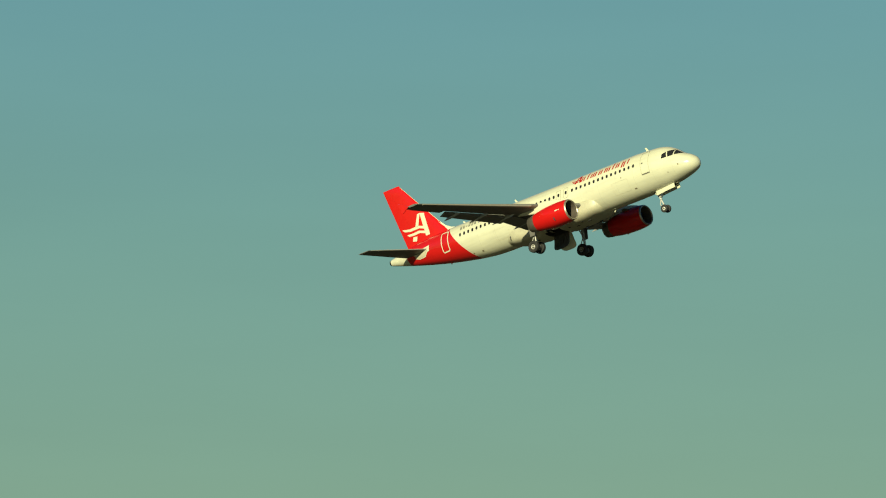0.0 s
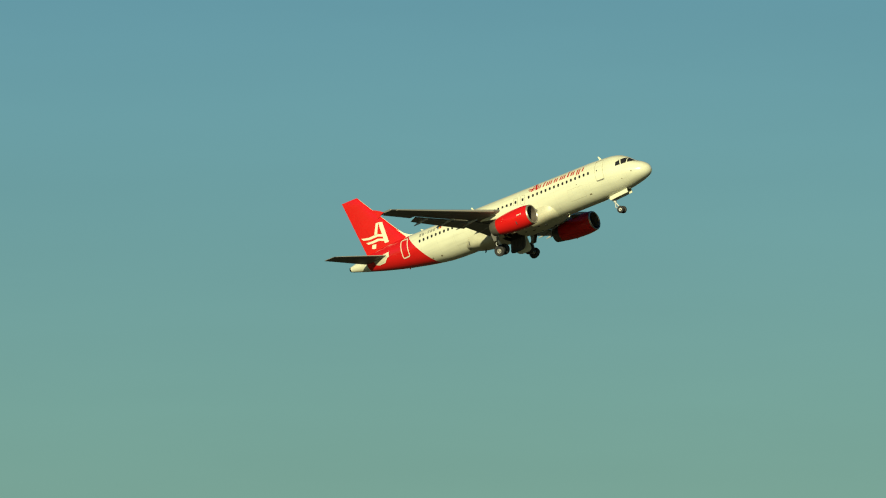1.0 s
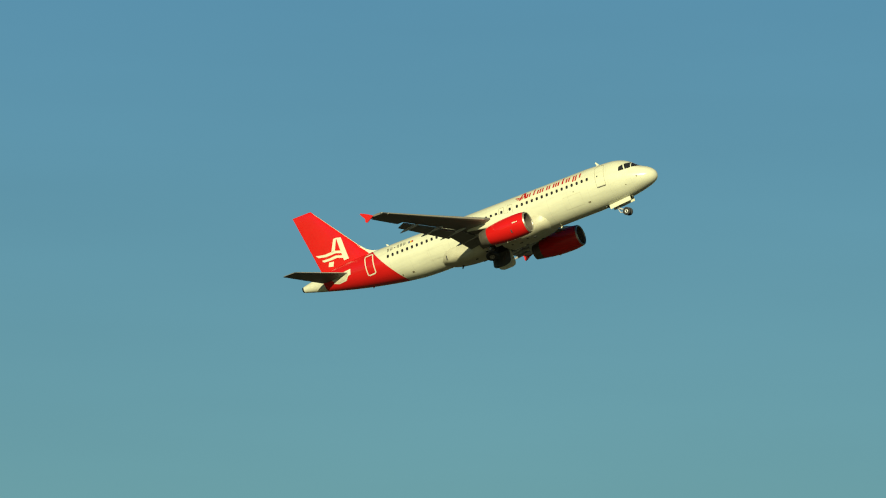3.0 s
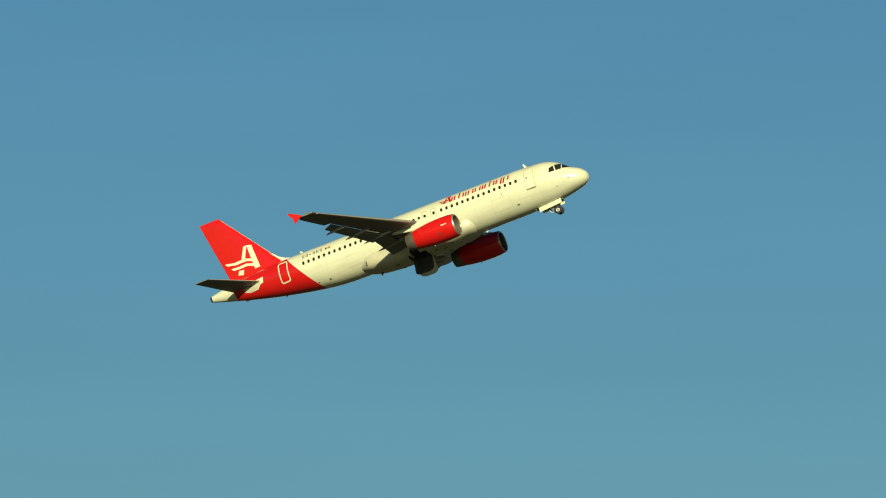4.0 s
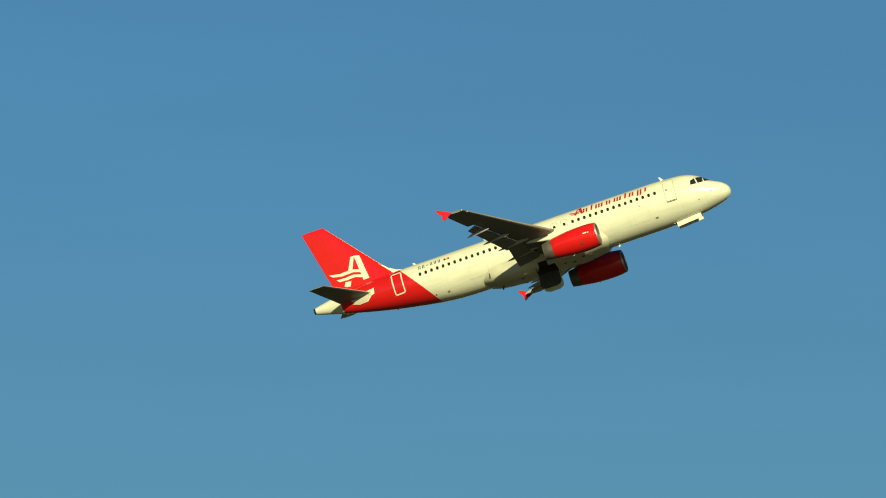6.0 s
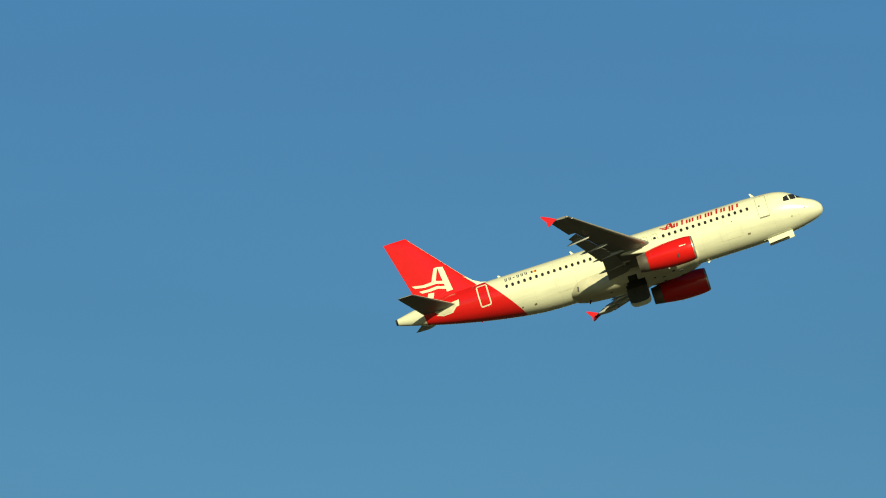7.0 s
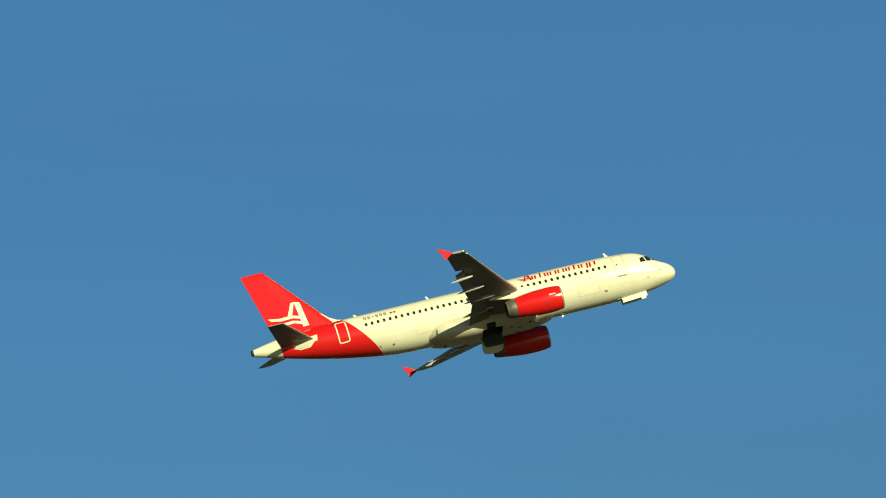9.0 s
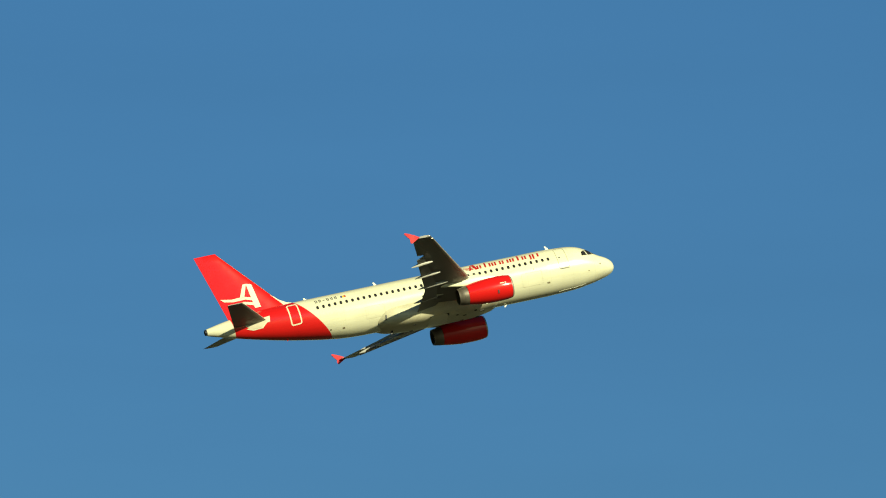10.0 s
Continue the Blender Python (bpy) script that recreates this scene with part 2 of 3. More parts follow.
wid_t = curve_through([6.5, 23.2, 25, 27, 29, 31, 33, 35, 36.6, 37.55], [1.975, 1.975, 1.95, 1.85, 1.66, 1.40, 1.08, .74, .46, .29])


def hull(s):
    """Centre height, half width and half height of the fuselage at a station."""
    if s < NOSE_END:
        u = math.sqrt(max(s, 0))
        t, b, w = top_n(u), low_n(u), wid_n(u)
    else:
        t, b, w = top_t(s), low_t(s), wid_t(s)
    return (t + b) / 2, max(w, 1e-3), max((t - b) / 2, 1e-3)


def skin(s, z, side=-1, lift=0.012):
    """A place on the fuselage side at a station and height, lifted off the skin a little, and its normal."""
    zc, a, b = hull(s)
    k = max(-0.985, min(0.985, (z - zc) / b))
    y = a * math.sqrt(1 - k * k)
    nrm = Vector((0, side * y / (a * a), k / b)).normalized()
    return B(s, side * y, zc + k * b) + nrm * lift, nrm


WELL_MAIN = (16.25, 18.05, 0.12, 1.66)
LEG_BAY = (16.85, 17.55, 1.6, 2.04)
WELL_NOSE = (3.05, 5.58, 0.0, 0.38)


def in_well(p):
    s, y = 17 - p.x, abs(p.y)
    if p.z < -1.2 and LEG_BAY[0] < s < LEG_BAY[1] and y < LEG_BAY[3]:
        return True
    return (p.z < -1.2 and WELL_MAIN[0] < s < WELL_MAIN[1] and y < WELL_MAIN[3]) or (p.z < -1.1 and WELL_NOSE[0] < s < WELL_NOSE[1] and y < WELL_NOSE[3])


def make_fuselage():
    bm = bmesh.new()
    stations = [0.004, .02, .05, .09, .15, .22, .32, .44, .58, .75, .95, 1.15] + list(np.arange(1.35, 6.5, .19)) + list(np.arange(6.6, 24, .45)) + list(np.arange(24.1, 37.5, .3)) + [37.55]
    rings = []
    for s in stations:
        zc, a, b = hull(s)
        rings.append([B(s, a * math.sin(i * math.tau / 72), zc + b * math.cos(i * math.tau / 72)) for i in range(72)])
    loft(bm, rings, skip=in_well)
    return part("fuselage", bm, body_paint, airliner, "cream painted fuselage with red tail section")


fuselage = make_fuselage()


def belly_low(y):
    """Height of the belly skin at the wheel bays, away from the keel."""
    q = min(.99, (abs(y) / 2.12) ** (1 / .72))
    return -1.35 - 1.10 * math.sqrt(1 - q * q) ** .72


def make_belly():
    bm = bmesh.new()
    half = curve_through([11.2, 11.6, 12.4, 13.8, 18.5, 20.5, 21.7, 22.6], [1.45, 1.78, 1.99, 2.09, 2.12, 2.05, 1.85, 1.4])
    low = curve_through([11.2, 11.6, 12.4, 13.8, 18.5, 20.5, 21.7, 22.6], [-1.85, -2.1, -2.27, -2.43, -2.45, -2.35, -2.2, -1.95])
    rings = []
    for s in np.arange(11.2, 22.61, .2):
        w, lo = half(s), low(s)
        zc, hh = (-0.25 + lo) / 2, (-0.25 - lo) / 2
        ring = []
        for i in range(64):
            a = i * math.tau / 64
            c, q = math.cos(a), math.sin(a)
            ring.append(B(s, w * math.copysign(abs(q) ** .72, q), zc + hh * math.copysign(abs(c) ** .72, c)))
        rings.append(ring)
    loft(bm, rings, skip=in_well)
    part("belly_fairing", bm, belly_cream, airliner, "bulging cream wing-to-body fairing")


make_belly()


def make_vents():
    for s, y, w in ((12.9, .9, .34), (13.6, 1.25, .22), (14.5, .7, .30), (15.3, 1.1, .2), (19.2, .9, .26)):
        for side in (-1, 1):
            bm = bmesh.new()
            slab(bm, [B(s + a, side * (y + b), belly_low(y + b) + .03) for a, b in ((0, -.09), (w, -.07), (w, .07), (0, .09))], (0, 0, .09))
            part("vent", bm, well_dark, airliner, "small dark belly vent", smooth=False)


make_vents()


def make_wells():
    for name, (s0, s1, y0, y1), hi in (("main_wheel_well", WELL_MAIN, -0.75), ("nose_wheel_well", WELL_NOSE, -0.7)):
        main = name == "main_wheel_well"
        bm = bmesh.new()
        y1 += .03
        s0, s1 = s0 - .05, s1 + .05
        rings = []
        for i in range(13):
            y = -y1 + 2 * y1 * i / 12
            lo = belly_low(y) + .05 if main else -1.36
            rings.append([B(s0, y, lo), B(s0, y, hi), B(s1, y, hi), B(s1, y, lo)])
        loft(bm, rings, closed=False)
        for ring in (rings[0], rings[-1]):
            bm.faces.new([bm.verts.new(v) for v in ring])
        if main:
            slab(bm, [B(s0, 0, -2.44), B(s1, 0, -2.44), B(s1, 0, -1.0), B(s0, 0, -1.0)], (0, .2, 0))
            for s in (16.6, 17.1, 17.6):
                tube(bm, B(s, -1.8, -1.0), B(s, 1.8, -1.0), .05)
        part(name, bm, well_dark, airliner, "dark open landing gear bay", smooth=False)


make_wells()


def make_leg_bay(side):
    bm = bmesh.new()
    rings = []
    for i in range(6):
        y = 1.68 + .40 * i / 5
        lo = belly_low(y) + .04
        rings.append([B(16.78, side * y, lo), B(16.78, side * y, -.9), B(17.62, side * y, -.9), B(17.62, side * y, lo)])
    loft(bm, rings, closed=False)
    bm.faces.new([bm.verts.new(v) for v in rings[-1]])
    part("leg_bay", bm, well_dark, airliner, "dark slot for the landing gear leg", smooth=False)


for side in (-1, 1):
    make_leg_bay(side)


def make_keel_strip():
    bm = bmesh.new()
    slab(bm, [B(s, y, -2.447) for s, y in ((16.1, -.12), (18.15, -.12), (18.15, .12), (16.1, .12))], (0, 0, .03))
    part("keel_strip", bm, white_paint, airliner, smooth=False)


make_keel_strip()


def strip(bm, line, width, side=-1, lift=0.012, closed=False, step=0.25, mat=0):
    """A painted or sealed line on the fuselage: corners (station, height), width in metres."""
    pts = []
    ring = list(line) + ([line[0]] if closed else [])
    for (s0, z0), (s1, z1) in zip(ring, ring[1:]):
        k = max(1, int(math.hypot(s1 - s0, z1 - z0) / step))
        pts += [(s0 + (s1 - s0) * i / k, z0 + (z1 - z0) * i / k) for i in range(k)]
    pts.append(ring[-1])
    rows = []
    for i, (s, z) in enumerate(pts):
        a = pts[i - 1] if i else (pts[-2] if closed else pts[0])
        b = pts[i + 1] if i + 1 < len(pts) else (pts[1] if closed else pts[-1])
        d = Vector((b[0] - a[0], b[1] - a[1])).normalized() if (b != a) else Vector((1, 0))
        n = Vector((-d.y, d.x)) * width / 2
        rows.append([bm.verts.new(skin(s + n.x * k, z + n.y * k, side, lift)[0]) for k in (-1, 1)])
    for a, b in zip(rows, rows[1:]):
        bm.faces.new((a[0], a[1], b[1], b[0])).material_index = mat


def fill(bm, corners, side=-1, lift=0.012, k=5, mat=0):
    """A painted four-cornered patch on the fuselage."""
    a, b, c, d = [Vector(q) for q in corners]
    grid = [[bm.verts.new(skin(*(a.lerp(b, i / k).lerp(d.lerp(c, i / k), j / k)), side, lift)[0]) for j in range(k + 1)] for i in range(k + 1)]
    for i in range(k):
        for j in range(k):
            bm.faces.new((grid[i][j], grid[i + 1][j], grid[i + 1][j + 1], grid[i][j + 1])).material_index = mat


def rounded(s0, s1, z0, z1, r=.14):
    out = []
    for cs, cz, a0 in ((s1 - r, z1 - r, 0), (s0 + r, z1 - r, 90), (s0 + r, z0 + r, 180), (s1 - r, z0 + r, 270)):
        out += [(cs + r * math.cos(radians(a0 + q)), cz + r * math.sin(radians(a0 + q))) for q in (0, 30, 60, 90)]
    return out


# cabin windows
def window_mesh():
    bm = bmesh.new()
    rim, pane = [], []
    for i in range(14):
        a = i * math.tau / 14
        c, q = math.copysign(abs(math.cos(a)) ** .75, math.cos(a)), math.copysign(abs(math.sin(a)) ** .75, math.sin(a))
        rim.append(bm.verts.new((.125 * c, .175 * q, -.012)))
        pane.append(bm.verts.new((.115 * c, .165 * q, .008)))
    for i in range(14):
        j = (i + 1) % 14
        bm.faces.new((rim[i], rim[j], pane[j], pane[i]))
    bm.faces.new(pane)
    bmesh.ops.recalc_face_normals(bm, faces=bm.faces)
    me = bpy.data.meshes.new("cabin_window")
    bm.to_mesh(me)
    bm.free()
    me.materials.append(glass)
    return me


WINDOW_Z = 0.72


def seat(s, z, side):
    """The pose of something flat on the fuselage side."""
    p, nrm = skin(s, z, side, 0.006)
    x = Vector((1, 0, 0))
    y = nrm.cross(x).normalized()
    return Matrix.Translation(p) @ Matrix((x, y, nrm)).transposed().to_4x4()


WINDOWS = [6.18 + .534 * i for i in range(15)] + [14.43, 15.33] + [15.91 + .535 * i for i in range(23)]
pane_mesh = window_mesh()
for side in (-1, 1):
    for s in WINDOWS:
        share("cabin_window", pane_mesh, fuselage, seat(s, WINDOW_Z, side))


# cockpit windows: three panes a side on the slope of the nose
def make_cockpit():
    for side in (-1, 1):
        for k, quad in enumerate((
                ((2.98, .86), (2.62, 1.02), (2.50, .46), (3.02, .46)),
                ((2.52, 1.06), (2.02, 1.10), (1.94, .50), (2.40, .46)),
                ((1.98, 1.12), (1.66, 1.06), (1.28, .54), (1.86, .53)))):
            bm = bmesh.new()
            fill(bm, quad, side, 0.012, 6)
            part("cockpit_window", bm, glass, fuselage, "dark cockpit windscreen pane")


make_cockpit()


def make_doors():
    for side in (-1, 1):
        bm = bmesh.new()
        strip(bm, rounded(4.45, 5.36, -.40, 1.66), .024, side, closed=True, step=.12)
        fwd = part("passenger_door", bm, hatch_seal, fuselage, "door outline with thin dark seal")
        bm = bmesh.new()
        strip(bm, rounded(4.48, 5.33, -.44, -.37, .02), .035, side, closed=True, step=.12)
        part("sill", bm, letter_dark, fwd)
        bm = bmesh.new()
        fill(bm, ((5.2, .72), (5.08, .72), (5.08, .60), (5.2, .60)), side, .014, 2)
        part("door_window", bm, glass, fwd)
        bm = bmesh.new()
        strip(bm, rounded(29.36, 30.24, -.30, 1.58), .11, side, closed=True, step=.12)
        part("passenger_door", bm, white_paint, fuselage, "rear door with cream outline on red paint")
        for s in (14.43, 15.33):
            bm = bmesh.new()
            strip(bm, rounded(s - .27, s + .27, .2, 1.16, .1), .026, side, closed=True, step=.12)
            part("overwing_exit", bm, hatch_seal, fuselage)
        for s0, s1, z0, z1 in ((7.12, 9.0, -1.3, -.2), (21.85, 23.6, -1.2, -.2)):
            bm = bmesh.new()
            strip(bm, rounded(s0, s1, z0, z1, .08), .02, side, closed=True, step=.2)
            part("cargo_door", bm, seal, fuselage, "cargo hatch outline")
        # small vents, ports and sensors
        for s, z, w, h in ((6.6, -1.32, .26, .12), (7.75, .05, .10, .10), (1.5, -.52, .13, .13), (2.7, -.95, .1, .08), (25.75, -1.45, .22, .12), (26.9, -1.35, .14, .1)):
            bm = bmesh.new()
            fill(bm, ((s + w / 2, z + h / 2), (s - w / 2, z + h / 2), (s - w / 2, z - h / 2), (s + w / 2, z - h / 2)), side, .014, 2)
            part("port", bm, port_dark, fuselage, "small dark skin port")


make_doors()


# brand word as plain slanted bars, and its small wing emblem
def make_wordmark():
    for side in (-1, 1):
        stems = []
        s, lean = 12.55, .16
        for count, tall in ((2, 0), (1, 1), (3, 0), (2, 0), (3, 0), (1, 1), (2, 0), (2, -1), (1, 0)):
            for i in range(count):
                stems.append((s, tall))
                s -= .225 if count > 1 else .2
            s -= .17
        span = (12.55 - 6.5) / (12.55 - s)
        for q, tall in stems:
            q = 12.55 - (12.55 - q) * span
            lo, hi = (1.20 if tall > -1 else 1.03), (1.62 if tall < 1 else 1.78)
            bm = bmesh.new()
            k = lean * (hi - lo)
            fill(bm, ((q + .078 - k, hi), (q - .078 - k, hi), (q - .078, lo), (q + .078, lo)), side, .012, 3)
            part("letter_bar", bm, letter_red, fuselage)
        bm = bmesh.new()
        fill(bm, ((13.0, 1.84), (12.72, 1.84), (12.60, 1.18), (12.80, 1.18)), side, .012, 4)
        fill(bm, ((13.12, 1.76), (12.96, 1.84), (13.22, 1.18), (13.40, 1.18)), side, .012, 4)
        strip(bm, ((13.8, 1.54), (13.4, 1.46), (12.8, 1.43)), .09, side, .016)
        strip(bm, ((13.65, 1.36), (13.3, 1.30), (12.95, 1.29)), .08, side, .016)
        part("emblem", bm, letter_red, fuselage, "small red winged emblem")
        # registration as plain bars, and the tricolour beside it
        for i in range(6):
            q = 27.62 - i * .36
            bm = bmesh.new()
            h = .035 if i == 2 else .16
            for k in ((-.065, .065) if i != 2 else (0,)):
                w = .034 if i != 2 else .09
                fill(bm, ((q + k + w, 1.34 + h), (q + k - w, 1.34 + h), (q + k - w, 1.34 - h), (q + k + w, 1.34 - h)), side, .012, 2)
            part("registration_bar", bm, letter_dark, fuselage)
        for i, m in enumerate((flag_blue, flag_yellow, letter_red)):
            q = 25.3 - (i if side < 0 else 2 - i) * .17
            bm = bmesh.new()
            fill(bm, ((q + .08, 1.40), (q - .08, 1.40), (q - .08, 1.20), (q + .08, 1.20)), side, .012, 2)
            part("flag_stripe", bm, m, fuselage)
        # pale plate round the root of the tailplane
        bm = bmesh.new()
        fill(bm, ((34.4, .86), (31.95, 1.05), (32.05, .52), (33.9, .30)), side, .012, 5)
        fill(bm, ((34.2, .36), (32.2, .60), (32.75, .12), (33.6, .12)), side, .014, 5)
        plate = part("root_plate", bm, white_paint, fuselage, "pale plate round the tailplane root")
        bm = bmesh.new()
        fill(bm, ((34.2, .80), (32.25, .92), (32.35, .56), (33.9, .34)), side, .02, 5)
        fill(bm, ((34.0, .36), (32.45, .54), (32.85, .22), (33.55, .20)), side, .022, 5)
        part("rub_panel", bm, seal, plate, "greyer rubbing panel")


make_wordmark()


def blade(name, s, z, up, height, chord, mat, label=""):
    bm = bmesh.new()
    slab(bm, [B(s, 0, z), B(s + chord, 0, z), B(s + chord * 1.5, 0, z + up * height), B(s + chord * 1.05, 0, z + up * (height + .03))], (0, .035, 0))
    part(name, bm, mat, fuselage, label, smooth=False)


for s, h in ((5.3, .36), (21.4, .34), (27.9, .24)):
    blade("antenna", s, 2.04, 1, h, .27, white_paint, "white blade antenna")
for s, z, h, m in ((10.4, -2.04, .24, white_paint), (21.1, -2.25, .3, dark_metal), (30.4, -1.0, .2, red_paint), (33.9, -.22, .035, white_paint)):
    blade("antenna", s, z, -1, h, .22, m)

for side in (-1, 1):
    bm = bmesh.new()
    slab(bm, [B(21.83, side * 1.77, -1.28), B(21.92, side * 1.77, -1.24), B(21.98, side * 1.70, -1.62), B(21.88, side * 1.70, -1.65)], (0, .12, 0))
    part("air_outlet", bm, letter_dark, fuselage, "dark slot at the end of the fairing", smooth=False)
bm = bmesh.new()
revolve(bm, [(37.5, .27), (37.72, .25), (37.74, .20), (37.5, .17)], (0, 1.03), 24)
part("apu_exhaust", bm, dark_metal, fuselage, "dark exhaust pipe in the tail cone")


# ---- wings ----
def foil(x, tc):
    return 5 * tc * (.2969 * math.sqrt(max(x, 0)) - .126 * x - .3516 * x * x + .2843 * x**3 - .1036 * x**4)


def section(s0, y, z0, c, tc, x0, x1, tilt=0.0, k=12):
    """An upright slice of an aerofoil between two parts of its chord, turned nose up by tilt degrees about its front."""
    xs = [x0 + (x1 - x0) * (1 - math.cos(math.pi * i / k)) / 2 for i in range(k + 1)]
    ring = [(x, foil(x, tc) * 1.08 + .012 * math.sin(math.pi * x)) for x in reversed(xs)] + [(x, -foil(x, tc) * .9 + .012 * math.sin(math.pi * x)) for x in xs[(1 if x0 == 0 else 0):]]
    ca, sa = math.cos(radians(tilt)), math.sin(radians(tilt))
    out = []
    for x, z in ring:
        ds, dz = (x - x0) * c, z * c
        out.append(B(s0 + x0 * c + ds * ca - dz * sa, y, z0 + dz * ca + ds * sa))
    return out


def wing_at(y):
    """Leading edge, chord, height and thickness of the wing at a distance from the centreline."""
    lead = 12.9 + (y - 2) * .494
    trail = 18.95 if y < 6.4 else 18.95 + (y - 6.4) * .288
    return lead, trail - lead, -1.22 + .107 * y + .0005 * y * y, .15 - .0024 * y


def make_wing(side):
    def ring(y, x0, x1, ds=0.0, dz=0.0, tilt=0.0, k=12):
        lead, c, z, tc = wing_at(y)
        return section(lead + ds * c, side * y, z + dz * c, c, tc, x0, x1, tilt, k)

    bm = bmesh.new()
    loft(bm, [ring(y, 0.0, .775) for y in (1.2, 2.5, 4.4, 6.4, 8.5, 11, 13.5, 15.5, 16.8, 17.03)])
    wing = part("wing", bm, wing_grey, airliner, "swept grey wing with flaps partly lowered")
    # fixed trailing part outboard
    for name, y0, y1, tilt, ds, dz in (("flap", 2.1, 6.3, -14, .045, -.036), ("flap", 6.5, 13.1, -14, .068, -.078), ("aileron", 13.2, 16.5, -4, .0, 0), ("wingtip_edge", 16.55, 17.03, 0, .0, 0)):
        bm = bmesh.new()
        loft(bm, [ring(y0 + (y1 - y0) * i / 4, .69, .995, ds, dz, tilt, 7) for i in range(5)])
        part(name, bm, flap_grey, wing, "lowered grey flap" if name == "flap" else "")
    for y0, y1 in ((2.6, 4.9), (6.7, 9.02), (9.03, 11.52), (11.53, 14.02), (14.03, 16.5)):
        bm = bmesh.new()
        loft(bm, [ring(y0 + (y1 - y0) * i / 3, 0.0, .10, -.035, -.03, 10, 8) for i in range(4)])
        part("slat", bm, slat_metal, wing, "dull metal slat, lowered")
    # flap track fairings
    for y, length in ((3.9, 2.3), (6.9, 2.8), (9.4, 2.4), (12.1, 2.0)):
        lead, c, z, tc = wing_at(y)
        s0 = lead + c * 1.02 + .72 - length
        bm = bmesh.new()
        rings = []
        for i in range(13):
            u = i / 12
            r = .15 * math.sin(math.pi * min(1, u * .93 + .05)) ** .7 * (1 if u < .6 else 1 - .5 * (u - .6))
            droop = -.34 - .34 * max(0, u - .45)
            rings.append([B(s0 + u * length, side * y + .62 * r * math.cos(a * math.tau / 12), z + droop + 1.1 * r * math.sin(a * math.tau / 12)) for a in range(12)])
        loft(bm, rings)
        part("flap_track_fairing", bm, fairing_grey, wing, "canoe-shaped light grey fairing")
    # rounded leading corner of the tip, bright metal
    bm = bmesh.new()
    rings = [ring(y, 0.0, .05, -.004 + .03 * (y - 16.2), 0, 0, 6) for y in (16.2, 16.6, 16.9, 17.06)]
    loft(bm, rings)
    part("tip_edge", bm, bare_metal, wing, "bare metal leading corner of the wingtip")
    # wingtip fence
    bm = bmesh.new()
    lead, c, z, tc = wing_at(17.0)
    outline = [(21.3, z + .02), (21.7, z + .28), (22.1, z + .48), (22.5, z + .66), (22.6, z + .58), (22.35, z + .22), (22.2, z + .02),
               (22.24, z - .26), (22.14, z - .40), (21.98, z - .34), (21.65, z - .14)]
    slab(bm, [B(s, side * 17.07, q) for s, q in outline], (0, .07, 0))
    part("wingtip_fence", bm, red_paint, wing, "red arrow-shaped wingtip fence", smooth=False)
    # navigation light at the tip
    bm = bmesh.new()
    tube(bm, B(lead - .02, side * 16.93, z), B(lead + .28, side * 17.0, z), .03, .06)
    part("position_light", bm, glass, wing)


# ---- engines ----
EZ = -2.08
EA = 0.17


def es(s):
    """Station on the aircraft of a station on the engine."""
    return 11.42 + (s - 11.05) * .91


def revolve_e(bm, profile, centre, k=40, **kw):
    revolve(bm, [(es(s), r * .985) for s, r in profile], centre, k, **kw)


